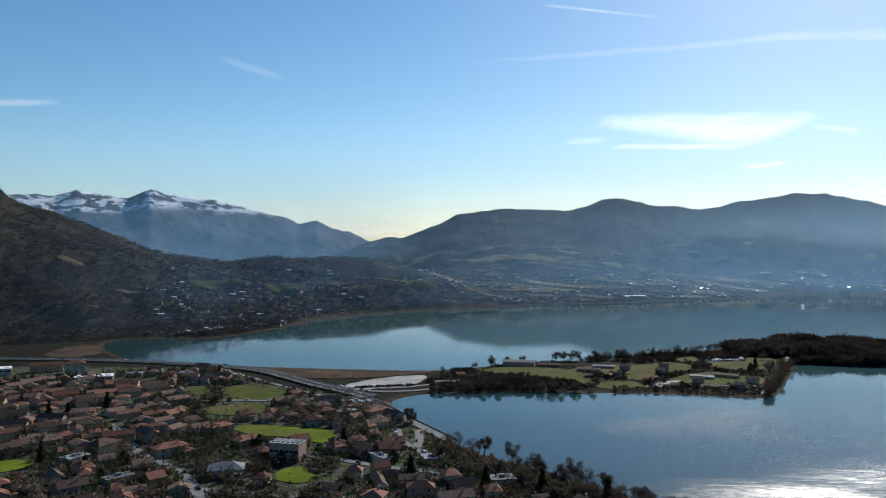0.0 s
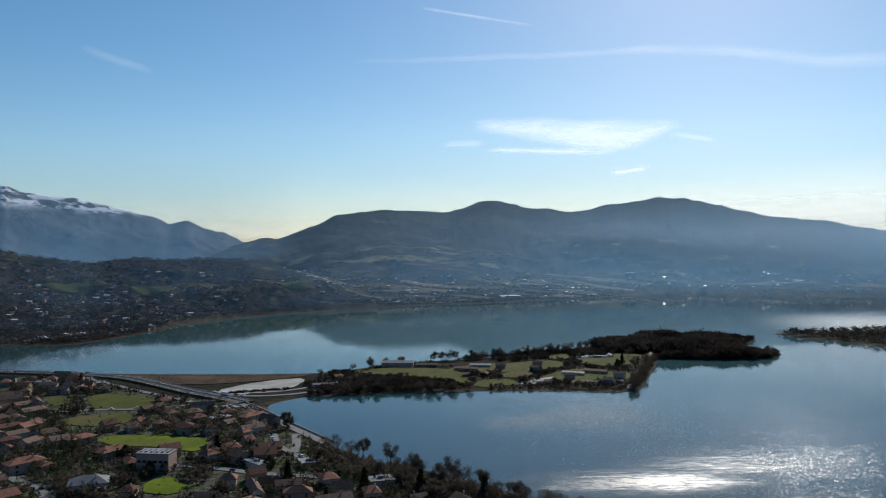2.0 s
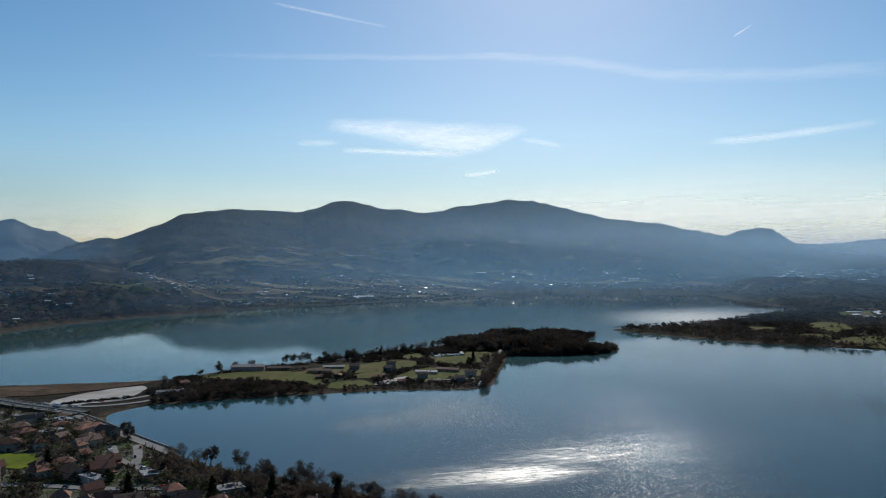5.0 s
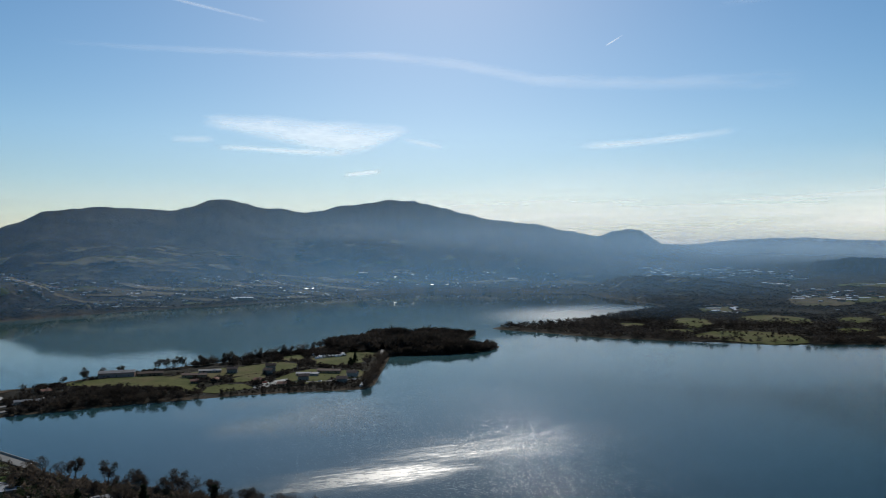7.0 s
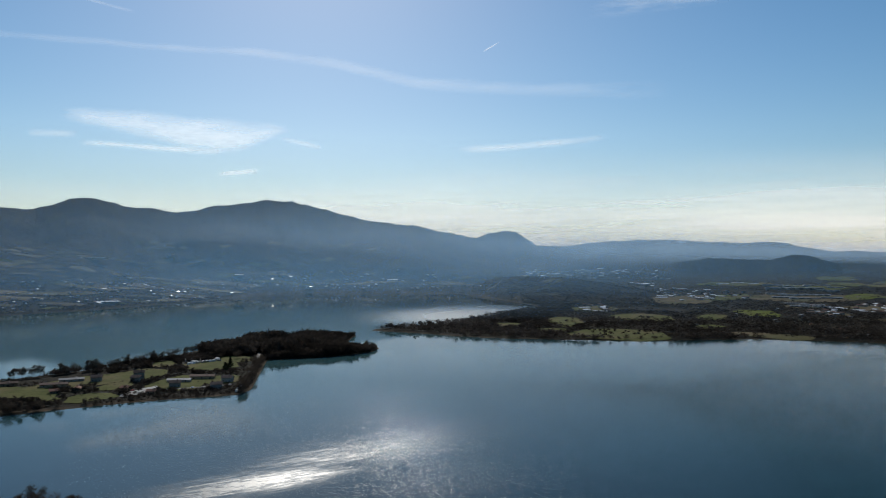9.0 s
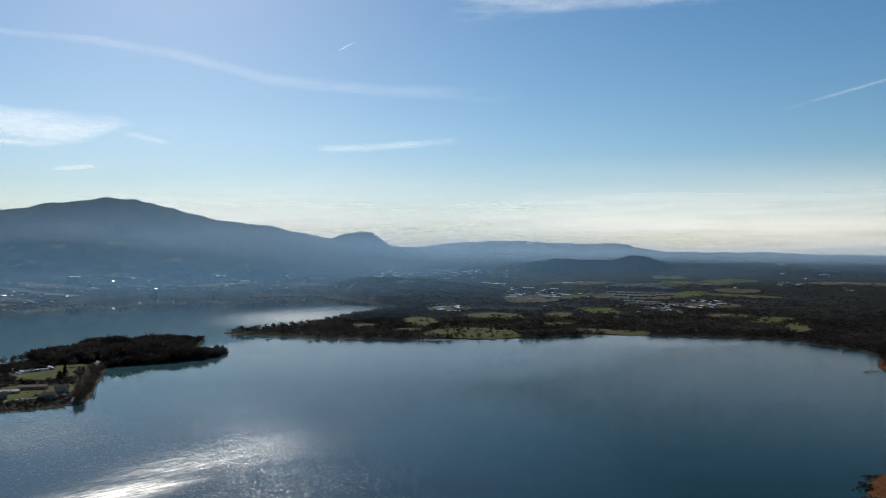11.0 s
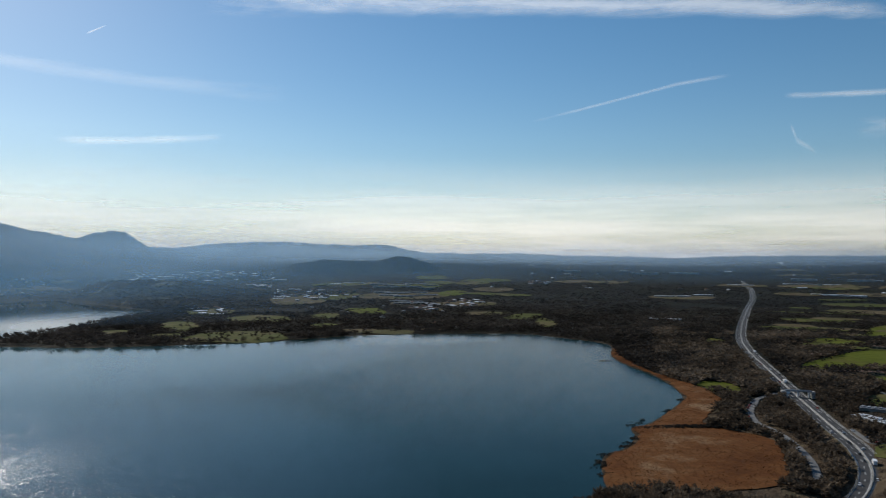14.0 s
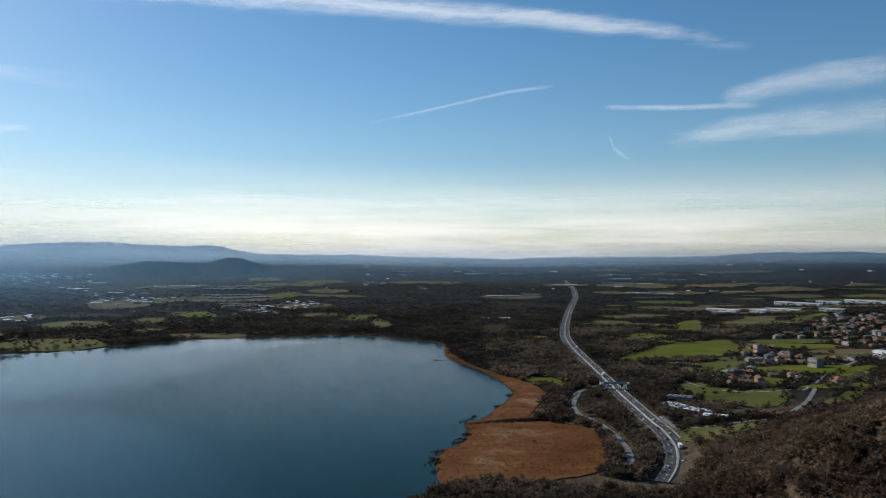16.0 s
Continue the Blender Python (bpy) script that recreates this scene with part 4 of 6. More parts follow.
def ribbon(bed, off, width, top, thick, material, name, parent=None):
    """A long bar of that width, off to the right of a road's middle line."""
    v, f = [], []
    for p, side, z in bed:
        for s, h in ((-0.5, top), (0.5, top), (0.5, top - thick), (-0.5, top - thick)):
            q = p + side * (off + s * width)
            v.append((q.x, q.y, z + h))
    for k in range(len(bed) - 1):
        a = 4 * k
        for i in range(4):
            j = (i + 1) % 4
            f.append((a + i, a + 4 + i, a + 4 + j, a + j))
    f += [(0, 1, 2, 3), tuple(4 * (len(bed) - 1) + i for i in (3, 2, 1, 0))]
    return part(name, mesh_of(name, v, f, material), parent) if parent else new(name, mesh_of(name, v, f, material))


def dashes(bed, off, width, top, name, parent, on=1, every=3):
    v, f = [], []
    for k in range(0, len(bed) - 1, every):
        n = len(v)
        for q in (bed[k], bed[min(k + on, len(bed) - 1)]):
            for s in (-0.5, 0.5):
                c = q[0] + q[1] * (off + s * width)
                v.append((c.x, c.y, q[2] + top))
        f.append((n, n + 1, n + 3, n + 2))
    part(name, mesh_of(name, v, f, "paint"), parent)


def highway(line, lift, name, label):
    bed = road_bed(line, lift)
    root = tagged(new(name), label, "road", kind="structure")
    ribbon(bed, 0.0, 18.4, -0.15, 2.6, "verge", "embankment", root)
    for s in (-1, 1):
        ribbon(bed, s * 4.5, 7.6, 0.0, 0.3, "asphalt", "carriageway", root)
        for o in (1.0, 8.0):
            ribbon(bed, s * o, 0.35, 0.02, 0.06, "paint", "edge_line", root)
        dashes(bed, s * 4.5, 0.3, 0.03, "lane_line", root)
        ribbon(bed, s * 8.8, 0.2, 0.8, 0.32, "steel", "guard_rail", root)
    ribbon(bed, 0.0, 0.5, 0.85, 0.9, "concrete", "median_barrier", root)
    return bed


def street(line, width, name, label, lift=0.55, material="asphalt"):
    bed = road_bed(line, lift)
    ob = ribbon(bed, 0.0, width, 0.0, 0.8, material, name)
    tagged(ob, label, "road", kind="structure")
    return bed


HIGHWAY_EAST = [(3500, 250), (3100, 190), (2700, 156), (2400, 152), (1850, 130), (1460, 108), (1261, 80), (1069, 43), (892, 10), (766, -15), (705, -28), (670, -36), (610, -41), (560, -37), (528, -29)]
HIGHWAY_WEST = [(-900, 1065), (-606, 1050), (-489, 1044), (-343, 1012), (-232, 962), (-182, 905), (-139, 849), (-97, 806), (-72, 778)]
SHORE_ROAD = [(-110, 812), (-80, 780), (-60, 745), (-36, 690), (-12, 640), (4, 606)]
SLIP_ROAD = [(905, 30), (860, 48), (842, 47), (793, 50), (737, 42), (716, 26), (673, 10), (626, -1), (600, -5), (560, -6)]
east_bed = highway(HIGHWAY_EAST, 0.9, "road_east", "grey dual carriageway with steel guard rails")
west_bed = highway(HIGHWAY_WEST, 2.0, "road_west", "raised grey dual carriageway beside the lake")
shore_bed = street(SHORE_ROAD, 8.0, "shore_road", "pale lakeside road with a low wall", 0.8, "old_asphalt")
shore_wall = tagged(ribbon(shore_bed, -6.2, 0.5, 1.0, 2.2, "concrete", "shore_wall"), "low pale concrete wall along the lakeside road", "wall", kind="structure")
slip_bed = street(SLIP_ROAD, 5.2, "slip_road", "pale curving slip road through scrub", 0.8, "old_asphalt")
STREETS = [
    [(-219, 560), (-190, 530), (-165, 500), (-150, 470), (-135, 440)],
    [(-330, 700), (-280, 660), (-219, 560)], [(-150, 470), (-100, 455), (-50, 450)], [(-120, 560), (-70, 540), (-40, 520), (10, 505)],
    [(-100, 800), (-150, 760), (-250, 770), (-330, 700), (-420, 690)], [(-113, 846), (-60, 830), (-20, 850), (20, 890)],
    [(-38, 640), (-33, 600), (-22, 575), (-10, 560)],
]
STREETS_EAST = [
    [(745, -34), (718, -40), (693, -46), (691, -65), (695, -93), (688, -136)],
    [(960, -70), (903, -91), (875, -111), (867, -138), (871, -172), (880, -196)], [(863, -181), (909, -202), (987, -235), (1060, -275), (1136, -316), (1223, -362)],
    [(873, -194), (807, -174), (735, -145), (690, -136)], [(1060, -275), (1120, -215), (1204, -215), (1281, -253), (1366, -287)],
    [(352, 845), (372, 872), (398, 925), (430, 985), (455, 1030), (481, 1085)], [(232, 868), (262, 858), (300, 848), (340, 842)], [(-20, 640), (-18, 600), (-20, 574), (-12, 550)], [(-275, 968), (-215, 893), (-168, 838), (-122, 790), (-96, 762)], [(-118, 838), (-70, 812), (-30, 818), (-5, 835)],
]
STREETS += STREETS_EAST
street_beds = [street(s, 6.5 if s[0][0] < 200 else 4.2, "street", "narrow pale asphalt street between gardens", 0.55, "old_asphalt") for s in STREETS]

ROAD_LINES = [HIGHWAY_EAST, HIGHWAY_WEST, SLIP_ROAD, SHORE_ROAD] + STREETS
OPEN = CLEARINGS + MEADOWS + MEADOWS2 + PASTURES + PASTURES2 + [REED_EAST, REED_WEST, REED_FAR, LOT]


def free_of(x, y, road=9.0, shore=4.0, field=0.0):
    """Places clear of water, roads, fields and yards."""
    ok = ~inside(x, y, LAKE) & (gap_to(x, y, LAKE) > shore)
    for line in ROAD_LINES:
        wide = 15.0 if line in (HIGHWAY_EAST, HIGHWAY_WEST) else road
        ok &= gap_to(x, y, line, False) > wide
    for poly in OPEN:
        ok &= ~inside(x, y, poly)
        if field:
            ok &= gap_to(x, y, poly) > field
    return ok


def bridge():
    """A footbridge with a sign gantry over the east road."""
    k = min(range(len(east_bed)), key=lambda i: (east_bed[i][0] - Vector((893, 8))).length)
    p, side, z = east_bed[k]
    root = tagged(new("overpass"), "concrete overpass with parapets crossing the dual carriageway", "bridge")
    root.matrix_world = Matrix.Translation((p.x, p.y, z)) @ Matrix.Rotation(math.atan2(side.y, side.x), 4, "Z")
    part("deck", mesh_of("deck", *box(-13, 13, -2.2, 2.2, 5.4, 6.1), "concrete"), root)
    for s in (-1, 1):
        part("parapet", mesh_of("parapet", *box(-13, 13, s * 2.2 - 0.15, s * 2.2 + 0.15, 6.1, 7.1), "steel"), root)
        for x in (-10.4, 0, 10.4):
            part("pier", mesh_of("pier", *box(x - 0.6, x + 0.6, s * 1.3 - 0.5, s * 1.3 + 0.5, -0.6, 5.4), "white_roof"), root)
        part("abutment", mesh_of("abutment", *box(s * 14.6 - 1.6, s * 14.6 + 1.6, -3.4, 3.4, -3.0, 6.1), "concrete"), root)


bridge()


# ---- vehicles ----
def vehicle(material, label):
    root = tagged(new("car"), label, "car", "cars on the road")
    body, _ = box(-2.1, 2.1, -0.88, 0.88, 0.32, 0.85)
    body = [(x * (0.97 if z > 0.5 else 1), y * (0.94 if z > 0.5 else 1), z) for x, y, z in body]
    part("body", mesh_of("body", body, _, material), root)
    cab, cf = box(-1.5, 0.9, -0.8, 0.8, 0.85, 1.45)
    cab = [(x * (0.72 if z > 1 else 1), y * (0.85 if z > 1 else 1), z) for x, y, z in cab]
    part("cabin", mesh_of("cabin", cab, cf, "glass"), root)
    roof, rf = box(-1.1, 0.66, -0.69, 0.69, 1.45, 1.50)
    part("car_roof", mesh_of("car_roof", roof, rf, material), root)
    n = 10
    ring = [(0.33 * math.cos(i / n * 6.2832), 0.33 * math.sin(i / n * 6.2832)) for i in range(n)]
    v = [(a, s, b + 0.33) for s in (-0.1, 0.1) for a, b in ring]
    f = [tuple(range(n))[::-1], tuple(range(n, 2 * n))] + [(i, (i + 1) % n, n + (i + 1) % n, n + i) for i in range(n)]
    me = mesh_of("wheel", v, f, "rubber")
    hub = mesh_of("hub", *box(-0.14, 0.14, -0.12, 0.12, 0.19, 0.47), "steel")
    for x in (-1.3, 1.3):
        for y in (-0.82, 0.82):
            w = part("wheel", me, root)
            w.location = (x, y, 0)
            part("hub", hub, w)
    for y in (-0.55, 0.55):
        part("headlight", mesh_of("headlight", *box(2.02, 2.12, y - 0.16, y + 0.16, 0.55, 0.7), "car_white"), root)
    return root


def van():
    root = tagged(new("lorry"), "white box lorry driving on the dual carriageway", "lorry", "cars on the road")
    part("cargo_box", mesh_of("cargo_box", *box(-5.0, 2.4, -1.25, 1.25, 0.95, 3.7), "car_white"), root)
    cv, cf = box(2.6, 4.8, -1.2, 1.2, 0.6, 3.0)
    part("cab", mesh_of("cab", [(x - (0.4 if z > 2 and x > 4 else 0), y, z) for x, y, z in cv], cf, "car_white"), root)
    part("chassis", mesh_of("chassis", *box(-5.0, 4.4, -0.9, 0.9, 0.5, 0.95), "car_dark"), root)
    n = 10
    ring = [(0.5 * math.cos(i / n * 6.2832), 0.5 * math.sin(i / n * 6.2832)) for i in range(n)]
    v = [(a, s, b + 0.5) for s in (-0.15, 0.15) for a, b in ring]
    f = [tuple(range(n))[::-1], tuple(range(n, 2 * n))] + [(i, (i + 1) % n, n + (i + 1) % n, n + i) for i in range(n)]
    me = mesh_of("wheel", v, f, "rubber")
    for x in (-3.6, -2.4, 3.6):
        for y in (-1.05, 1.05):
            w = part("wheel", me, root)
            w.location = (x, y, 0)
    return root


def park_on(bed, k, off, back):
    p, side, z = bed[k]
    c = p + side * off
    turn = math.atan2(side.x, -side.y) + (math.pi if back else 0)
    return Matrix.Translation((c.x, c.y, z + 0.01)) @ Matrix.Rotation(turn, 4, "Z")


def traffic():
    kinds = [vehicle("car_white", "white car on the asphalt road"), vehicle("car_dark", "black car on the asphalt road"),
             vehicle("car_red", "dark red car on the asphalt road"), van()]
    rng = random.Random(4)
    near = [k for k, (p, s, z) in enumerate(east_bed) if 540 < p.x < 1700]
    spots = [(east_bed, rng.choice(near), rng.choice([-6.3, -2.7, 2.7, 6.3])) for _ in range(36)]
    spots += [(west_bed, rng.randrange(20, len(west_bed) - 12), rng.choice([-6.3, -2.7, 2.7, 6.3])) for _ in range(20)]
    slip = [k for k, (p, s, z) in enumerate(slip_bed) if 740 < p.x < 850]
    spots += [(slip_bed, k, 2.8) for k in slip[::2]]
    for bed in street_beds + [shore_bed]:
        spots += [(bed, rng.randrange(len(bed)), rng.choice([-2.0, 1.6])) for _ in range(len(bed) // 7)]
    used = set()
    for bed, k, off in spots:
        key = (id(bed), k // 2, off)
        if key in used:
            continue
        used.add(key)
        i = rng.choice([0, 0, 0, 1, 1, 1, 3, 2]) if bed in (east_bed, west_bed) else rng.choice([0, 0, 1, 1, 2])
        m = park_on(bed, k, off, off < 0)
        if kinds[i].get("set"):
            copy_thing(kinds[i], m)
        else:
            kinds[i].matrix_world = m
            kinds[i]["set"] = 1


traffic()


# ---- woods ----
def broom(seed, n, height=1.0, spread=0.42, low=0.12):
    """A bare tree as a spray of slim upward slivers on a stem, one metre high."""
    rng = random.Random(seed)
    tris = [((-0.03, 0, 0), (0.03, 0, 0), (0, 0, 0.7)), ((0, -0.03, 0), (0, 0.03, 0), (0, 0, 0.7))]
    for _ in range(n):
        th, up = rng.uniform(0, 6.2832), rng.uniform(low, 0.62)
        out = spread * rng.uniform(0.35, 1.0)
        tip = Vector((math.cos(th) * out, math.sin(th) * out, min(height, up + rng.uniform(0.25, 0.5))))
        root = Vector((math.cos(th) * out * 0.3, math.sin(th) * out * 0.3, up))
        w = Vector((-math.sin(th + rng.uniform(-1, 1)), math.cos(th + rng.uniform(-1, 1)), rng.uniform(-0.3, 0.3))) * rng.uniform(0.05, 0.13)
        mid = root.lerp(tip, 0.6)
        tris.append((tuple(root), tuple(mid + w), tuple(tip)))
        tris.append((tuple(root), tuple(tip), tuple(mid - w * rng.uniform(0.2, 1.0))))
    return np.array(tris)


def bush(seed, n, spread):
    """A bare crown one metre high: short twigs gathered in a few rounded lobes above a low stem."""
    rng = random.Random(seed)
    tris = []
    lobes = []
    for k in range(4):
        th, out = k * 1.7 + rng.uniform(-0.5, 0.5), spread * rng.uniform(0.25, 0.6)
        lobes.append((Vector((math.cos(th) * out, math.sin(th) * out, rng.uniform(0.36, 0.62))), rng.uniform(0.24, 0.36)))
    lobes.append((Vector((0, 0, 0.66)), 0.33))
    for k in range(n):
        heart, size = lobes[k % len(lobes)]
        d = Vector((rng.gauss(0, 1), rng.gauss(0, 1), rng.gauss(0.1, 0.9))).normalized()
        c = heart + d * size * rng.uniform(0.1, 1.0) ** 0.5
        c.z = max(c.z, 0.08)
        way = (d + Vector((rng.gauss(0, 0.3), rng.gauss(0, 0.3), 0.6))).normalized() * rng.uniform(0.10, 0.17)
        side = way.cross(Vector((rng.gauss(0, 1), rng.gauss(0, 1), rng.gauss(0, 1)))).normalized() * rng.uniform(0.05, 0.10)
        tris.append((tuple(c - way - side), tuple(c - way + side), tuple(c + way)))
    return np.array(tris)


def leafy(seed, n, cone):
    """An evergreen as many small drooping leaf clumps, one metre high."""
    rng = random.Random(seed)
    tris = [((-0.03, 0, 0), (0.03, 0, 0), (0, 0, 0.5))]
    for _ in range(n):
        h = rng.uniform(0.08, 1.0)
        rad = (0.26 * (1.02 - h) if cone else 0.36 * math.sin(min(1.0, h * 0.9 + 0.12) * math.pi) ** 0.6) * rng.uniform(0.45, 1.1)
        th = rng.uniform(0, 6.2832)
        c = Vector((math.cos(th) * rad, math.sin(th) * rad, h))
        a = Vector((rng.uniform(-1, 1), rng.uniform(-1, 1), rng.uniform(-1, 1))).normalized() * rng.uniform(0.06, 0.12)
        b = Vector((rng.uniform(-1, 1), rng.uniform(-1, 1), rng.uniform(-1, 0.3))).normalized() * rng.uniform(0.06, 0.12)
        tris.append((tuple(c - a), tuple(c + a), tuple(c + b)))
    return np.array(tris)


def plant_stuff(name, shapes, x, y, h, material, label, category, seed, flat=1.0, sink=0.3):
    """Many plants as one mesh: shapes one metre high, scaled, turned and set on the ground."""
    rng = np.random.default_rng(seed)
    z = ground_z(x, y) - sink
    pick, turn, wide = rng.integers(0, len(shapes), len(x)), rng.uniform(0, 6.2832, len(x)), rng.uniform(0.8, 1.25, len(x)) * flat
    blocks = []
    for s, tri in enumerate(shapes):
        k = np.nonzero(pick == s)[0]
        if not len(k):
            continue
        p = tri.reshape(1, -1, 3)
        c, sn = np.cos(turn[k])[:, None], np.sin(turn[k])[:, None]
        px, py = p[:, :, 0] * c - p[:, :, 1] * sn, p[:, :, 0] * sn + p[:, :, 1] * c
        hw = (h[k] * wide[k])[:, None]
        blocks.append(np.stack([px * hw + x[k][:, None], py * hw + y[k][:, None], p[:, :, 2] * h[k][:, None] + z[k][:, None]], -1).reshape(-1, 3))
    v = np.concatenate(blocks)
    n = len(v) // 3
    me = bpy.data.meshes.new(name)
    me.vertices.add(len(v))
    me.vertices.foreach_set("co", v.astype(np.float32).ravel())
    me.loops.add(len(v))
    me.loops.foreach_set("vertex_index", np.arange(len(v), dtype=np.int32))
    me.polygons.add(n)
    me.polygons.foreach_set("loop_start", np.arange(0, len(v), 3, dtype=np.int32))
    me.materials.append(M[material])
    me.update(calc_edges=True)
    return tagged(new(name, me), label, category, kind="stuff")


def scatter(n, b0, b1, r0, r1, seed):
    """Places spread evenly as seen from the town: close together near it, wider apart far off."""
    rng = np.random.default_rng(seed)
    b = np.radians(rng.uniform(b0, b1, n))
    q = rng.uniform(0, 1, n)
    r = np.exp(np.log(r0) + q * (np.log(r1) - np.log(r0)))
    return r * np.sin(b), r * np.cos(b), r


BROOMS = [bush(k, 16, 0.5) for k in range(8)]
THICK = [bush(k + 40, 40, 0.5) for k in range(8)]
BRUSH = [bush(k + 60, 48, 0.55) for k in range(8)]
PINES = [leafy(k, 40, True) for k in range(4)]
ROUNDS = [leafy(k + 9, 44, False) for k in range(4)]
EAST_TOWN = [(1150, -116), (1341, -197), (1606, -338), (1978, -490), (2196, -662), (1144, -344), (1078, -280), (975, -217), (891, -176), (905, -109)]
PENINSULA = [(-10, 800), (40, 800), (180, 800), (336, 775), (400, 890), (462, 1010), (600, 985), (660, 1040), (740, 1230), (580, 1262), (340, 1125), (160, 1055), (0, 970)]
HEADLAND = [(425, 985), (610, 985), (660, 1040), (740, 1230), (580, 1262), (420, 1170), (400, 1080)]


def patches(x, y, size, seed):
    return fbm(x, y, size, 4, seed)


# plain to the south and east
x, y, r = scatter(47000, 42, 112, 880, 4600, 1)
keep = free_of(x, y) & ~inside(x, y, EAST_TOWN) & ~inside(x, y, PENINSULA) & (patches(x, y, 330, 31) > -0.4)
keep &= (y > -300) | (r < 3500)
x, y, r = x[keep], y[keep], r[keep]
h = np.random.default_rng(5).uniform(6, 12, len(x)) * np.clip(1.5 - r / 3200, 0.45, 1.0)
stand = (r < 1600) & (np.degrees(np.arctan2(x, y)) > 80) & (patches(x, y, 90, 66) > -0.1)
plant_stuff("plain_woods", BROOMS, x[stand], y[stand], h[stand], "thicket", "grey-brown bare winter woods beside the highway", "woods", 67, 2.0)
plant_stuff("far_woods", BROOMS, x[~stand], y[~stand], h[~stand], "woods", "dark bare winter woods on the plain", "woods", 6, 2.0)
# wooded hill above the road
x, y, r = scatter(7800, 84, 118, 325, 720, 2)
ok = free_of(x, y, 10) & (ground_z(x, y) > 5.5)
x, y = x[ok], y[ok]
h = np.random.default_rng(8).uniform(4.0, 9.0, len(x))
plant_stuff("hillside_woods", BRUSH, x, y, h, "brush", "brown leafless woods on a steep hillside", "woods", 9, 1.0)
# scrub between reeds and roads
x, y, r = scatter(9000, 80, 100, 440, 1100, 3)
ok = free_of(x, y, 8, 12) & (ground_z(x, y) < 6.0) & (patches(x, y, 120, 8) > -0.15)
x, y = x[ok], y[ok]
h = np.random.default_rng(9).uniform(4, 10, len(x))
plant_stuff("scrub", THICK, x, y, h, "thicket", "dark leafless scrub between reeds and road", "scrub", 10, 1.15)
# trees at the near shore under the reeds, and a scrub line through them
x, y, r = scatter(2000, 68, 97, 400, 505, 5)
ok = free_of(x, y, 8, 5) & (ground_z(x, y) < 9)
x, y = x[ok], y[ok]
plant_stuff("shore_woods", BRUSH, x, y, np.random.default_rng(12).uniform(4, 9, len(x)), "thicket", "dark bare trees at the near shore", "woods", 13, 1.0)
k = np.random.default_rng(14).uniform(0, 1, 420)
x, y = 676 + 44 * k + np.random.default_rng(15).uniform(-5, 5, 420), 136 - 92 * k + np.random.default_rng(16).uniform(-7, 7, 420)
ok = ~inside(x, y, LAKE)
x, y, k = x[ok], y[ok], k[ok]
plant_stuff("reed_scrub", THICK, x, y, 1.4 + 3.2 * k * np.random.default_rng(17).uniform(0.6, 1.1, len(x)), "woods", "line of dark scrub across the reed bed", "scrub", 18, 1.2)
# hills over the water
x, y, r = scatter(34000, -33, 50, 1400, 4300, 4)
ok = free_of(x, y, 9, 10) & ~inside(x, y, PENINSULA) & ((patches(x, y, 300, 33) > -0.3) | (x < -520) | (gap_to(x, y, LAKE) < 150))
x, y, r = x[ok], y[ok], r[ok]
h = np.random.default_rng(10).uniform(7, 14, len(x)) * np.clip(1.5 - r / 3200, 0.45, 1.0)
plant_stuff("hill_woods", BROOMS, x, y, h, "hillwood", "dark mixed woods covering the far hillsides", "woods", 11, 1.6)
# headland and peninsula
rng = np.random.default_rng(21)
x, y = rng.uniform(390, 750, 9000), rng.uniform(960, 1270, 9000)
ok = inside(x, y, HEADLAND) & free_of(x, y, 9, 3)
x, y = x[ok], y[ok]
plant_stuff("headland_woods", THICK, x, y, rng.uniform(0.45, 1.1, len(x)) * np.where((x > 600) & (y < 1110), 8.0, 11.5 + 11.0 * patches(x, y, 48, 77) + 4.5 * ((x < 575) & (y > 1040))), "woods", "dense dark woods on the headland", "woods", 22)
x, y = rng.uniform(-40, 430, 7600), rng.uniform(760, 1110, 7600)
front = (x > 150) & (y < 800 + 0.55 * (x - 150))
back = (gap_to(x, y, LAKE) < 24) & (y > 930 + 0.3 * x)
ok = inside(x, y, PENINSULA) & ~inside(x, y, HEADLAND) & free_of(x, y, 7, 2) & ((patches(x, y, 55, 14) > -0.15) | (back & (x > 60)) | ((gap_to(x, y, LAKE) < 12) & front))
ok |= inside(x, y, [(-10, 795), (60, 805), (140, 815), (150, 870), (60, 900), (-20, 880)]) & free_of(x, y, 7, 2)
x, y = x[ok], y[ok]
plant_stuff("peninsula_scrub", THICK, x, y, np.where(inside(x, y, [(-10, 795), (60, 805), (140, 815), (150, 870), (60, 900), (-20, 880)]), rng.uniform(4, 8, len(x)), np.where((y > 930 + 0.3 * x) & (x > 60), rng.uniform(2, 4.5, len(x)) + 4.0 * (x > 190), rng.uniform(1.5, 5.0, len(x)) + 2.5 * (patches(x, y, 30, 19) > 0.1))), "woods", "dark leafless hedges and scrub on the peninsula", "scrub", 23, 1.1)
# south spit
x, y, r = scatter(5000, 30, 62, 1150, 2100, 24)
ok = free_of(x, y, 8, 5) & ~inside(x, y, PENINSULA) & (gap_to(x, y, LAKE) < 130) & (x > 880)
x, y = x[ok], y[ok]
plant_stuff("spit_scrub", THICK, x, y, rng.uniform(2.5, 5.5, len(x)) + 4.0 * (x > 1050), "woods", "dark trees and scrub along a low spit", "scrub", 25, 1.1)
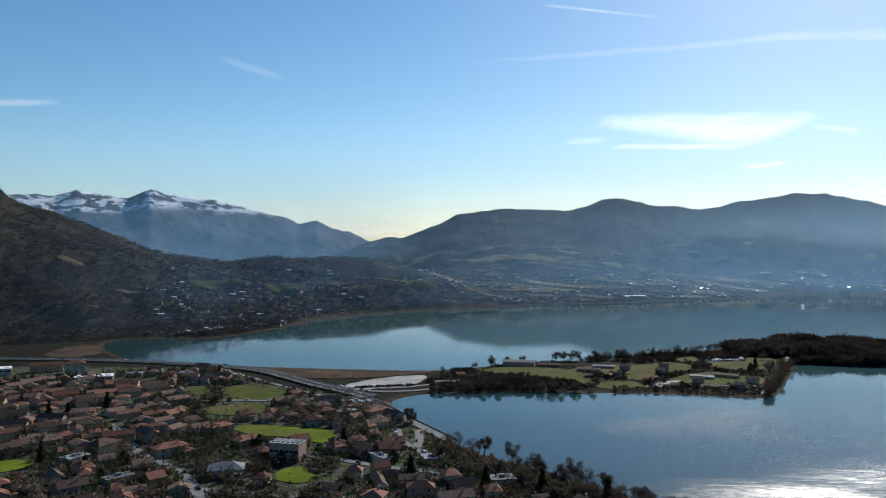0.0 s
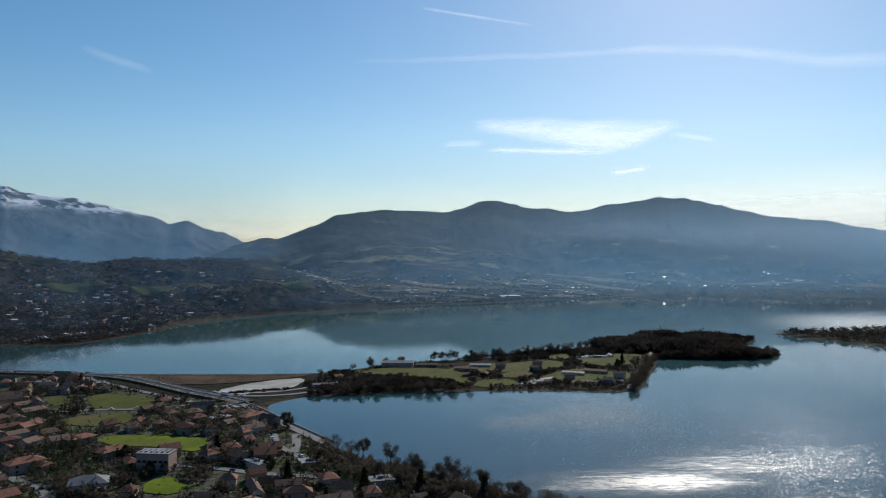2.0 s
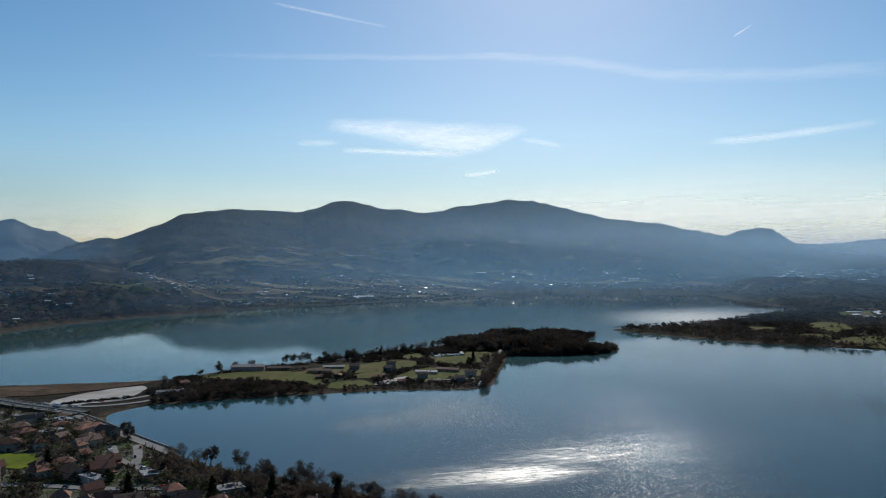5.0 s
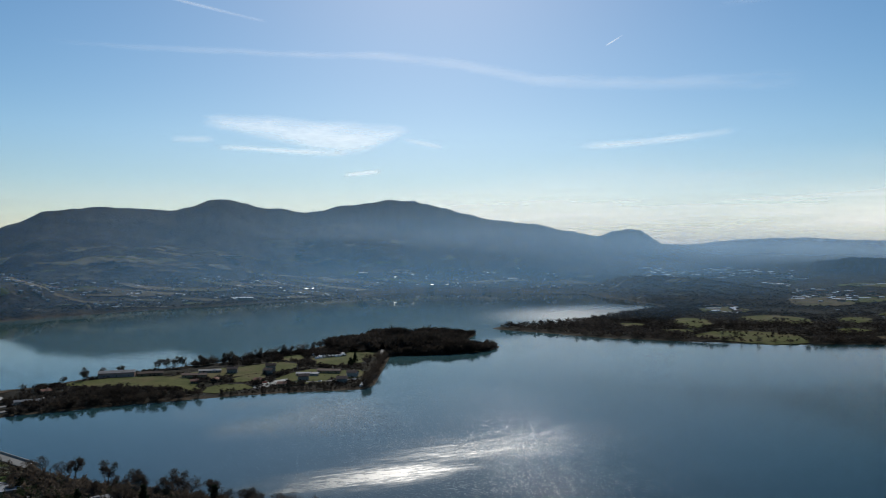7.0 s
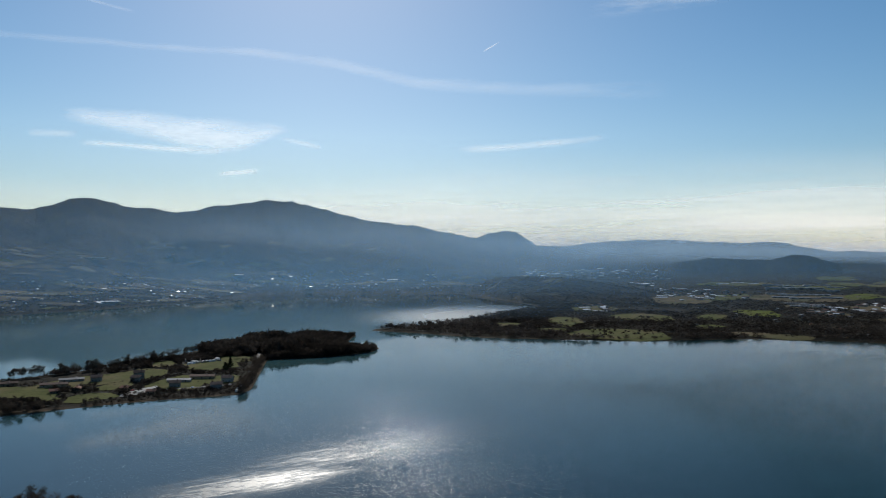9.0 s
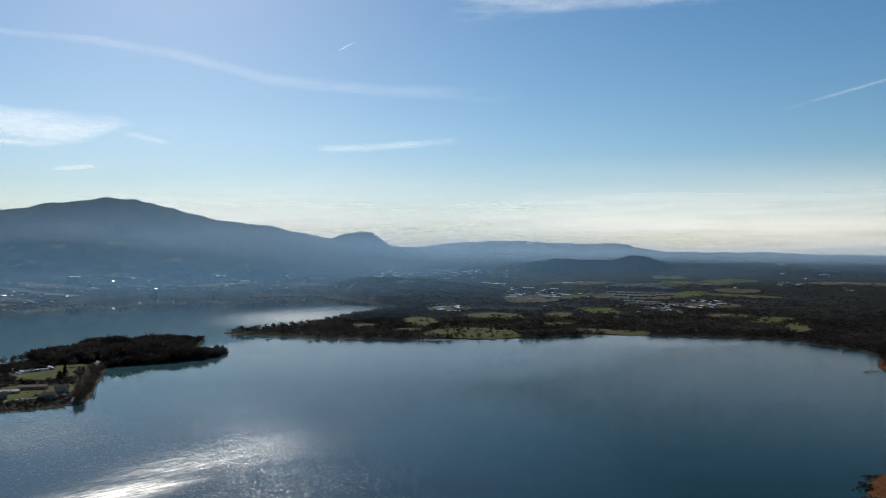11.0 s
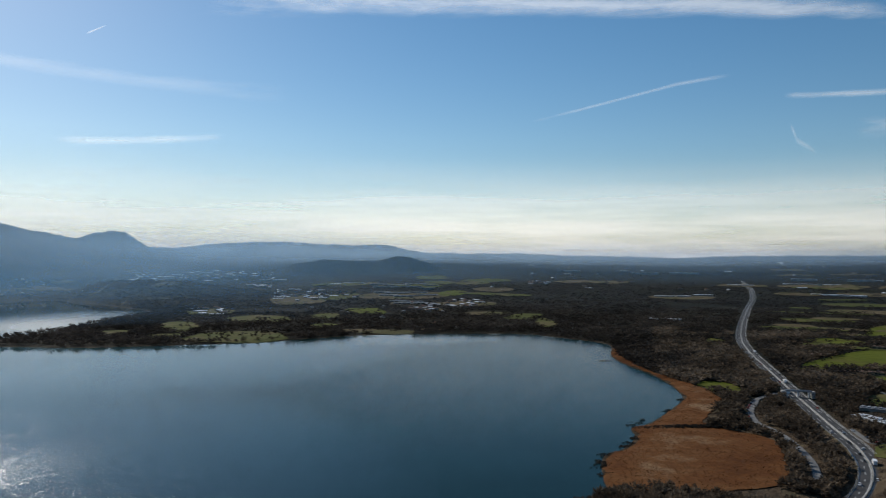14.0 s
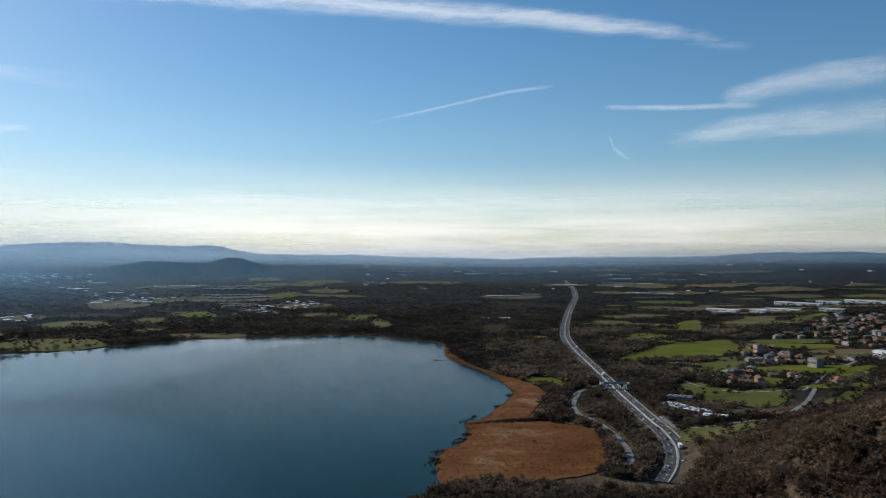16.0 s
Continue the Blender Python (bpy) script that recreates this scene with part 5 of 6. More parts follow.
# lone trees and hedge lines in the lowland fields
x, y, r = scatter(9000, 42, 84, 1380, 3400, 61)
ok = np.zeros(len(x), bool)
for b_, r_, a_, w_, what in LOWLAND:
    ok |= np.hypot(x - r_ * math.sin(radians(b_)), y - r_ * math.cos(radians(b_))) < 1.3 * max(a_, w_)
ok &= ((patches(x, y, 46, 62) > 0.16) | (np.abs(patches(x, y, 150, 63)) < 0.025)) & ~inside(x, y, LAKE) & (gap_to(x, y, LAKE) > 5)
x, y = x[ok][:2200], y[ok][:2200]
plant_stuff("field_trees", THICK, x, y, np.random.default_rng(64).uniform(2.5, 8.0, len(x)), "woods", "dark bare trees and hedge lines among lowland fields", "trees", 65, 1.2)
# evergreens and garden shrubs of the town
x, y, r = scatter(11000, -33, 16, 440, 1010, 26)
ok = inside(x, y, TOWN) & free_of(x, y, 5, 8, 2.0) & (patches(x, y, 80, 51) > np.where((x < -230) & (y > 600), -0.12, -0.3))
x, y = x[ok][:5200], y[ok][:5200]
# gardens before the meadows stay low
ok = np.ones(len(x), bool)
for poly in MEADOWS[:6]:
    for s_ in (6.0, 13.0, 20.0, 28.0):
        q = 1 + s_ / np.hypot(x, y)
        ok &= ~inside(x * q, y * q, poly)
x, y = x[ok], y[ok]
GARDEN = list(zip(x.tolist(), y.tolist()))
half = len(x) // 2
plant_stuff("garden_evergreens", ROUNDS + PINES[:2], x[:half], y[:half], rng.uniform(3.5, 8.5, half) * np.where(x[:half] > -60, 0.7, 1.0) * np.where(patches(x[:half], y[:half], 120, 62) > 0.05, 1.3, 1.0), "needles", "dark evergreen shrubs and trees in gardens", "evergreens", 27)
plant_stuff("garden_trees", THICK, x[half:], y[half:], rng.uniform(4, 9.5, len(x) - half) * np.where(x[half:] > -40, 0.7, 1.0), "twigs", "bare garden trees and hedges between houses", "garden trees", 28)
# woods between the lakeside road and the first gardens
x, y, r = scatter(5200, -4, 26, 380, 640, 29)
d = gap_to(x, y, LAKE)
ok = inside(x, y, TOWN) & free_of(x, y, 6, 3) & (d < 46) & (y < 590)
x, y = x[ok], y[ok]
plant_stuff("lakeside_trees", THICK, x, y, rng.uniform(4, 9, len(x)), "twigs", "dense bare trees along the lakeside", "trees", 30, 1.1)
# hedges and trees in the eastern village, and along field edges
x, y, r = scatter(13000, 86, 112, 850, 2300, 31)
ok = inside(x, y, EAST_TOWN) & free_of(x, y, 6, 8, 2.0)
x, y = x[ok], y[ok]
plant_stuff("village_trees", THICK, x, y, rng.uniform(3, 9, len(x)), "woods", "bare trees and hedges between village houses", "garden trees", 32, 1.2)
# dark trees round the halls beside the road
x, y, r = scatter(3200, 88, 104, 640, 1010, 35)
ok = free_of(x, y, 5, 8, 1.0) & (gap_to(x, y, [(835, -35), (800, -45), (740, -62), (705, -80), (712, -100)], False) < 26) & (gap_to(x, y, [(815, -56), (782, -50), (753, -68), (722, -80)], False) > 12)
ok |= free_of(x, y, 5, 8, 1.0) & inside(x, y, [(890, -95), (985, -100), (990, -165), (900, -165)])
x, y = x[ok], y[ok]
plant_stuff("yard_trees", THICK, x, y, rng.uniform(3, 7, len(x)), "woods", "dark trees round halls and gardens", "trees", 36, 1.2)
# a low hedge across the gravel yard
kx = np.random.default_rng(39).uniform(0, 1, 160)
x, y = -96 + 62 * kx + np.random.default_rng(40).normal(0, 1.5, 160), 833 + 18 * kx + np.random.default_rng(44).normal(0, 1.8, 160)
plant_stuff("yard_hedge", THICK, x, y, 1.6 + 2.2 * np.random.default_rng(45).uniform(0, 1, 160), "woods", "low dark hedge along a gravel yard", "hedge", 46, 1.3)
hx, hy = [], []
edge_rng = random.Random(33)
for poly in MEADOWS + PASTURES + MEADOWS2 + PASTURES2:
    for p in along(poly + poly[:1], 5.0):
        if edge_rng.random() < 0.8:
            hx.append(p.x + edge_rng.gauss(0, 4.5))
            hy.append(p.y + edge_rng.gauss(0, 4.5))
x, y = np.array(hx), np.array(hy)
ok = ~inside(x, y, LAKE)
for line in (HIGHWAY_EAST, HIGHWAY_WEST):
    ok &= gap_to(x, y, line, False) > 13
x, y = x[ok], y[ok]
plant_stuff("hedges", THICK, x, y, rng.uniform(2.0, 7.0, len(x)) * np.where(x < 600, 0.32, 1.0), "woods", "ragged dark hedges along field edges", "hedges", 34, 1.2)
# dark tufts that stand out from the reeds into the water
tx, ty = [], []
tuft_rng = np.random.default_rng(37)
for cx, cy in ((702, 138), (714, 136), (690, 142), (640, 129), (622, 128), (580, 138), (556, 135), (528, 126), (768, 121), (830, 118), (612, 129), (545, 132)):
    n = 26
    tx += (cx + tuft_rng.normal(0, 3.2, n)).tolist()
    ty += (cy + tuft_rng.normal(0, 2.6, n)).tolist()
plant_stuff("shore_tufts", THICK, np.array(tx), np.array(ty), tuft_rng.uniform(0.8, 2.1, len(tx)), "woods", "dark tufts of sedge at the edge of the reeds", "tufts", 38, 1.3)
# reeds
for poly, n, seed in ((REED_EAST, 42000, 41), (REED_WEST, 8000, 42), (REED_FAR, 2000, 43)):
    px, py = [p[0] for p in poly], [p[1] for p in poly]
    rng = np.random.default_rng(seed)
    x, y = rng.uniform(min(px), max(px), n), rng.uniform(min(py), max(py), n)
    ok = inside(x, y, poly) & (patches(x, y, 45, 17) > -0.35)
    x, y = x[ok], y[ok]
    tuft = [broom(k + 70, 3, 1.0, 0.5, 0.0) for k in range(5)]
    plant_stuff("reeds", tuft, x, y, rng.uniform(1.0, 2.0, len(x)), "reeds" if seed == 41 else "brush", "rust-brown dry reed stems along the shore" if seed == 41 else "brown reed stems in a marsh", "reeds", seed, 1.6, 0.0)


# ---- single trees ----
def limb(a, b, r0, r1, n=5):
    a, b = Vector(a), Vector(b)
    q = (b - a).to_track_quat("Z", "Y")
    v = [tuple(c + q @ Vector((r * math.cos(i / n * 6.2832), r * math.sin(i / n * 6.2832), 0))) for c, r in ((a, r0), (b, r1)) for i in range(n)]
    return v, [(i, (i + 1) % n, n + (i + 1) % n, n + i) for i in range(n)]


def bare_tree(seed, height, spread, label):
    rng = random.Random(seed)
    root = tagged(new("tree"), label, "tree", "trees by the water")
    solids = [limb((0, 0, -0.4), (0.1, 0, height * 0.55), height * 0.024, height * 0.010, 8)]
    tris = []
    core = Vector((0, 0, height * 0.5))
    for k in range(18):
        th, up = k * 2.4 + rng.uniform(-0.3, 0.3), rng.uniform(-0.5, 0.95)
        out = math.sqrt(1 - up * up) * rng.uniform(0.6, 1.0)
        mid = core + Vector((math.cos(th) * out * spread * 0.45, math.sin(th) * out * spread * 0.45, up * height * 0.33))
        base = Vector((0.05, 0, min(mid.z - height * 0.08, height * rng.uniform(0.15, 0.5))))
        solids.append(limb(base, mid, height * 0.008, height * 0.0025))
    lobes = []
    for k in range(11):
        d = Vector((rng.gauss(0, 1), rng.gauss(0, 1), rng.gauss(0.2, 0.7))).normalized()
        out = rng.uniform(0.3, 0.78)
        lobes.append(core + Vector((d.x * spread * 0.5 * out, d.y * spread * 0.5 * out, d.z * height * 0.44 * out)))
    for _ in range(1250):
        heart = rng.choice(lobes)
        d = Vector((rng.gauss(0, 1), rng.gauss(0, 1), rng.gauss(0.1, 1))).normalized()
        out = spread * 0.19 * rng.uniform(0.05, 1.0) ** 0.45
        c = heart + d * out
        c.z = max(c.z, height * 0.05)
        way = (d * 0.7 + Vector((rng.gauss(0, 0.4), rng.gauss(0, 0.4), 0.5))).normalized()
        side = way.cross(Vector((rng.gauss(0, 1), rng.gauss(0, 1), rng.gauss(0, 1)))).normalized() * height * rng.uniform(0.005, 0.011)
        reach = way * height * rng.uniform(0.03, 0.065)
        tris.append((c - reach - side, c - reach + side, c + reach))
    part("trunk", mesh_of("trunk", *joined(*solids), "bark"), root)
    v = [tuple(p) for t in tris for p in t]
    part("crown", mesh_of("crown", v, [(3 * i, 3 * i + 1, 3 * i + 2) for i in range(len(tris))], "twigs"), root, "fine bare twigs")
    return root


def green_tree(seed, height, cone, label):
    root = tagged(new("tree"), label, "tree", "trees by the water")
    part("trunk", mesh_of("trunk", *limb((0, 0, -0.4), (0, 0, height * 0.7), height * 0.03, height * 0.012, 8), "bark"), root)
    tri = leafy(seed, 420, cone) * height
    tri[:, :, :2] *= 1.1
    v = [tuple(p) for t in tri for p in t]
    part("crown", mesh_of("crown", v, [(3 * i, 3 * i + 1, 3 * i + 2) for i in range(len(tri))], "needles"), root, "dense dark evergreen leaves")
    return root


def set_all(kinds, places, seed, lift=0.0, vary=0.0):
    """Each kind is used for the first place that falls to it and copied for the rest, a little larger or smaller by vary."""
    rng = random.Random(seed)
    z = ground_z([p[0] for p in places], [p[1] for p in places])
    used = set()
    for (px, py, *turn), pz in zip(places, z):
        i = rng.randrange(len(kinds))
        m = pose(px, py, pz + lift, 0, 0, turn[0] if turn else rng.uniform(0, 360))
        if vary:
            m = m @ Matrix.Diagonal((1 + rng.uniform(-vary, vary), 1 + rng.uniform(-vary, vary), 1 + rng.uniform(-vary, vary) * 0.6, 1))
        if i in used:
            copy_thing(kinds[i], m)
        else:
            kinds[i].matrix_world = m
            used.add(i)
    for i in range(len(kinds)):
        if i not in used:
            for o in (*kinds[i].children_recursive, kinds[i]):
                bpy.data.objects.remove(o)


def line_places(line, gap, inland, seed, wobble=5.0):
    rng = random.Random(seed)
    out = []
    for p in along(line, gap):
        c = Vector((p.x + rng.uniform(-wobble, wobble), p.y + rng.uniform(-wobble, wobble)))
        out.append((c.x + inland[0], c.y + inland[1]))
    x, y = np.array([p[0] for p in out]), np.array([p[1] for p in out])
    ok = ~inside(x, y, LAKE)
    for road in (HIGHWAY_EAST, HIGHWAY_WEST):
        ok &= gap_to(x, y, road, False) > 14
    return [p for p, k in zip(out, ok) if k]


BARE = "leafless tree with fine twigs by the water"
bare_kinds = [bare_tree(k, hh, ss, BARE) for k, (hh, ss) in enumerate(((11, 14), (13, 16), (8, 11), (10, 13), (12, 13), (7, 10)))]
near_line = [(-42, 722), (-20, 670), (8, 597), (35, 553), (57, 530), (80, 507), (110, 472), (125, 451), (170, 398)]
places = line_places(near_line[4:], 8.0, (-5, -7), 3, 4) + line_places(near_line[4:], 11.0, (-16, -20), 4, 8) + [(-28, 664), (10, 592), (2, 604), (22, 570)]
places += line_places([(26, 812), (75, 819), (127, 817), (160, 816)], 13, (0, 5), 5, 3)
places += line_places([(206, 1050), (247, 1066), (340, 1112), (420, 1170)], 10, (0, -6), 6, 4) + line_places([(0, 962), (40, 985), (87, 1018)], 26, (0, -6), 16, 4)
places += line_places([(336, 790), (387, 880), (434, 966), (456, 1006)], 8, (-7, 2), 7, 3)
places += line_places([(480, 1012), (535, 995), (610, 997), (640, 1030)], 14, (2, 6), 8, 3)
places += line_places([(850, 1296), (921, 1300), (1050, 1320), (1144, 1366), (1277, 1440)], 26, (3, -5), 8, 3)
places += line_places([(881, 1060), (935, 993), (995, 924), (1093, 837), (1237, 757)], 24, (8, 5), 10, 4)
crown_rng = random.Random(61)
wood = [(crown_rng.uniform(400, 745), crown_rng.uniform(980, 1265)) for _ in range(420)]
dry = inside(np.array([p[0] for p in wood]), np.array([p[1] for p in wood]), HEADLAND) & (gap_to(np.array([p[0] for p in wood]), np.array([p[1] for p in wood]), LAKE) > 5) & ~inside(np.array([p[0] for p in wood]), np.array([p[1] for p in wood]), LAKE)
places += [p for p, k in zip(wood, dry) if k][:110]
set_all(bare_kinds, places, 11)
TALL = "tall leafless poplar with a wide twiggy crown"
set_all([bare_tree(21, 17, 14, TALL), bare_tree(22, 15, 13, TALL), bare_tree(23, 19, 12, TALL)],
        [(150, 1034), (160, 1037), (171, 1040), (180, 1038), (238, 1050), (247, 1054), (104, 1016), (62, 985), (205, 1046), (290, 1078), (330, 1098), (-28, 664), (30, 560), (48, 540), (62, 522), (84, 498), (100, 478)], 24)
green_kinds = [green_tree(k, hh, cone, "dark evergreen tree standing among houses") for k, (hh, cone) in enumerate(((11, True), (8, False), (14, True), (9, False)))]
rng = random.Random(14)
set_all(green_kinds, [GARDEN[i] for i in range(2, len(GARDEN), 190)] + [(96, 452), (60, 470), (380, 960), (376, 950), (392, 975)], 15)


# ---- houses ----
def gable_roof(w, d, z, rise, over, hip):
    """A pitched roof with eaves: slabs with thickness, hipped or gabled."""
    x0, y0 = w / 2 + over, d / 2 + over
    run = x0 - (y0 * 0.9 if hip else 0.0)
    drop = rise * over / (d / 2)
    top, base = z + rise, z - drop
    v = [(-x0, -y0, base), (x0, -y0, base), (x0, y0, base), (-x0, y0, base), (-run, 0, top), (run, 0, top)]
    v += [(a, b, c - 0.3) for a, b, c in v]
    f = [(0, 1, 5, 4), (2, 3, 4, 5), (3, 0, 4), (1, 2, 5)] if hip else [(0, 1, 5, 4), (2, 3, 4, 5)]
    f += [tuple(i + 6 for i in reversed(q)) for q in f]
    f += [(1, 0, 6, 7), (3, 2, 8, 9)]
    f += [(2, 1, 7, 8), (0, 3, 9, 6)] if hip else [(0, 4, 10, 6), (4, 3, 9, 10), (2, 5, 11, 8), (5, 1, 7, 11)]
    return v, f


def house(w, d, h, rise, hip, wall, roof, label, windows=True, group="houses of the town", wing=False):
    root = tagged(new("house"), label, "house", group)
    wv, wf = box(-w / 2, w / 2, -d / 2, d / 2, -2.5, h)
    if not hip and rise > 0.6:
        n = len(wv)
        wv += [(-w / 2, 0, h + rise - 0.15), (w / 2, 0, h + rise - 0.15)]
        wf += [(4, n, 6), (5, 7, n + 1)]
    if wing:
        wv, wf = joined((wv, wf), box(w * 0.05, w * 0.45, -d / 2 - 4, -d / 2 + 1, -2.5, h * 0.62))
    part("wall", mesh_of("wall", wv, wf, wall), root)
    if rise > 0.6:
        part("roof", mesh_of("roof", *gable_roof(w, d, h, rise, 0.7, hip), roof), root)
    else:
        slab = joined(box(-w / 2 - 0.4, w / 2 + 0.4, -d / 2 - 0.4, d / 2 + 0.4, h, h + 0.4), box(-1.5, 1.5, -1.2, 1.2, h + 0.4, h + 2.0))
        part("roof", mesh_of("roof", *slab, roof), root)
    if wing:
        part("porch_roof", mesh_of("porch_roof", *box(w * 0.05 - 0.4, w * 0.45 + 0.4, -d / 2 - 4.5, -d / 2, h * 0.62, h * 0.62 + 0.3), roof), root)
    if windows:
        stack = part("chimney", mesh_of("chimney", *box(w * 0.18, w * 0.18 + 0.7, -d * 0.2, -d * 0.2 + 0.7, h, h + rise + 0.9), "plaster_rose"), root)
        part("chimney_cap", mesh_of("chimney_cap", *box(w * 0.18 - 0.1, w * 0.18 + 0.8, -d * 0.2 - 0.1, -d * 0.2 + 0.8, h + rise + 0.9, h + rise + 1.05), "concrete"), stack)
        part("door", mesh_of("door", *box(-0.5, 0.5, -d / 2 - 0.07, -d / 2 + 0.05, -0.2, 2.0), "bark"), root, "dark wooden front door")
        pane = mesh_of("window", *joined(box(-0.55, 0.55, -0.06, 0.06, -0.7, 0.7)), "glass")
        storeys = max(1, int(h / 2.9))
        for s in range(storeys):
            z = 1.6 + s * 2.9
            for fx in ((-0.3, 0.3) if windows == 1 else (-0.34, 0.0, 0.34)):
                o = part("window", pane, root)
                o.location = (fx * w, -d / 2, z)
                o = part("window", pane, root)
                o.location, o.rotation_euler = (-w / 2, fx * d, z), (0, 0, math.pi / 2)
                if windows == 1:
                    o = part("window", pane, root)
                    o.location, o.rotation_euler = (w / 2, fx * d, z), (0, 0, math.pi / 2)
    return root


near_kinds = [
    house(13, 10, 5.2, 2.3, True, "plaster", "tile", "two-storey cream villa with hipped terracotta roof"),
    house(15, 11, 5.4, 2.7, False, "plaster_warm", "tile", "two-storey ochre house with gabled terracotta roof", wing=True),
    house(11, 10, 4.8, 2.5, False, "plaster", "tile_brown", "two-storey pale house with weathered brown roof"),
    house(17, 11, 6.4, 2.6, True, "plaster_rose", "tile", "large rose house with hipped terracotta roof"),
    house(12, 12, 5.2, 2.5, True, "plaster", "tile_brown", "square pale villa with brown hipped roof", wing=True),
    house(20, 11, 6.0, 2.7, False, "plaster", "tile_brown", "long pale apartment house with brown roof"),
    house(10, 9, 3.8, 2.2, False, "plaster_warm", "tile", "small ochre house with terracotta gabled roof"),
    house(18, 10, 4.8, 2.4, False, "plaster_rose", "tile_brown", "long rose house with brown gabled roof", wing=True),
    house(14, 10, 5.0, 2.5, True, "plaster_warm", "tile", "ochre villa with low hipped terracotta roof"),
    house(14, 10, 4.6, 0.3, False, "plaster", "sheet", "low cream house with flat grey roof"),
]
FLAT_HOUSE = (-108, 541)


def house_rows(b0, b1, r0, r1, gap, seed, poly=None, road=9.0, field=10.0):
    """House plots in loose rows, clear of roads, fields and water."""
    rng = random.Random(seed)
    out = []
    for gx in np.arange(-1400, 2600, gap):
        for gy in np.arange(-900, 2600, gap):
            x, y = gx + rng.uniform(-0.3, 0.3) * gap, gy + rng.uniform(-0.3, 0.3) * gap
            r, b = math.hypot(x, y), math.degrees(math.atan2(x, y))
            if r0 < r < r1 and b0 < b < b1:
                out.append((x, y))
    x, y = np.array([p[0] for p in out]), np.array([p[1] for p in out])
    ok = free_of(x, y, road, 12, field)
    if poly:
        ok &= inside(x, y, poly)
    ok &= np.hypot(x - FLAT_HOUSE[0], y - FLAT_HOUSE[1]) > 22
    ok &= np.hypot(x + 455, y - 938) > 50
    grain = fbm(x, y, 220, 2, 61) * 60 + 20
    return [(a, b, g + rng.choice([0, 0, 90, 180]) + rng.uniform(-18, 18)) for a, b, g, k in zip(x, y, grain, ok) if k]


OLD_TOWN = [(-640, 960), (-420, 930), (-330, 880), (-262, 780), (-205, 640), (-225, 570), (-300, 520), (-430, 560), (-640, 700)]
town_places = house_rows(-32.5, 18, 440, 1000, 23.5, 5, TOWN, 8.0)
town_places = [p for p in town_places if not inside(np.array([p[0]]), np.array([p[1]]), OLD_TOWN)[0]]
grow = patches(np.array([p[0] for p in town_places]), np.array([p[1] for p in town_places]), 120, 62)
VILLA = (-140, 502)
town_places = [p for p, g in zip(town_places, grow) if not (g > 0.05 and -280 < p[0] < -50 and p[1] < 760) and math.hypot(p[0] - VILLA[0], p[1] - VILLA[1]) > 24]
wet_gap = gap_to(np.array([p[0] for p in town_places]), np.array([p[1] for p in town_places]), LAKE)
town_places = [p for p, g in zip(town_places, wet_gap) if g > 44 or p[1] > 600]
before = np.zeros(len(town_places), bool)
for poly in MEADOWS[:6]:
    for s_ in (10.0, 20.0):
        q = [1 + s_ / math.hypot(p[0], p[1]) for p in town_places]
        before |= inside(np.array([p[0] * f for p, f in zip(town_places, q)]), np.array([p[1] * f for p, f in zip(town_places, q)]), poly)
town_places = [p for p, k in zip(town_places, before) if not k]
set_all(near_kinds, town_places, 6, 0.0, 0.28)
old_kinds = [
    house(14, 10, 6.4, 2.3, False, "plaster", "tile_brown", "old pale town house with weathered brown roof", False),
    house(17, 9, 7.0, 2.4, False, "plaster_warm", "tile", "tall old ochre house with terracotta gabled roof", False),
    house(12, 11, 5.6, 2.2, True, "plaster", "tile", "old cream house with hipped terracotta roof", False),
    house(20, 10, 6.0, 2.5, False, "plaster_rose", "tile_brown", "long old rose house with brown roof", False),
    house(13, 9, 6.0, 2.6, True, "plaster_warm", "tile_brown", "old ochre house with hipped brown roof", False),
]
set_all(old_kinds, house_rows(-32.5, -10, 560, 980, 20.5, 25, OLD_TOWN, 6.0, 6.0), 26, 0.0, 0.3)
set_all([house(22, 15, 5.6, 3.4, True, "plaster", "sheet", "large pale villa with grey hipped roof", True, wing=True)], [(*VILLA, 12)], 1)

far_kinds = [
    house(8, 6, 3.4, 1.4, True, "plaster", "tile_brown", "far house", False),
    house(11, 7, 3.8, 1.3, False, "plaster", "tile", "far house", False),
    house(8, 7, 4, 1.6, False, "plaster_warm", "tile", "far house", False),
    house(12, 7, 2.6, 0.3, False, "plaster", "white_roof", "far house", False),
    house(10, 8, 4.4, 1.4, True, "plaster", "sheet", "far house", False),
    house(9, 6, 3.5, 0.3, False, "plaster", "white_roof", "far house", False),
    house(11, 7, 2.6, 1.0, False, "plaster", "bright_sheet", "far house", False),
    house(11, 7, 2.8, 1.1, False, "plaster_warm", "tile_brown", "far house", False),
    house(8, 7, 2.8, 1.1, True, "plaster", "bright_sheet", "far house", False),
]


def house_stuff(name, kinds, places, seed, label, category):
    """Far houses, too small to pick apart, as one mesh."""
    rng = random.Random(seed)
    z = ground_z([p[0] for p in places], [p[1] for p in places])
    verts, faces, mats, slots = [], [], [], []
    for (px, py, turn), pz in zip(places, z):
        m = pose(px, py, pz, 0, 0, turn)
        for o in rng.choice(kinds).children:
            n = len(verts)
            mat = o.data.materials[0]
            if mat not in slots:
                slots.append(mat)
            verts += [tuple(m @ v.co) for v in o.data.vertices]
            for q in o.data.polygons:
                faces.append(tuple(i + n for i in q.vertices))
                mats.append(slots.index(mat))
    me = bpy.data.meshes.new(name)
    me.from_pydata(verts, [], faces)
    for mat in slots:
        me.materials.append(mat)
    me.polygons.foreach_set("material_index", mats)
    me.update()
    for k in kinds:
        for o in (*k.children_recursive, k):
            bpy.data.objects.remove(o)
    return tagged(new(name, me), label, category, kind="stuff")


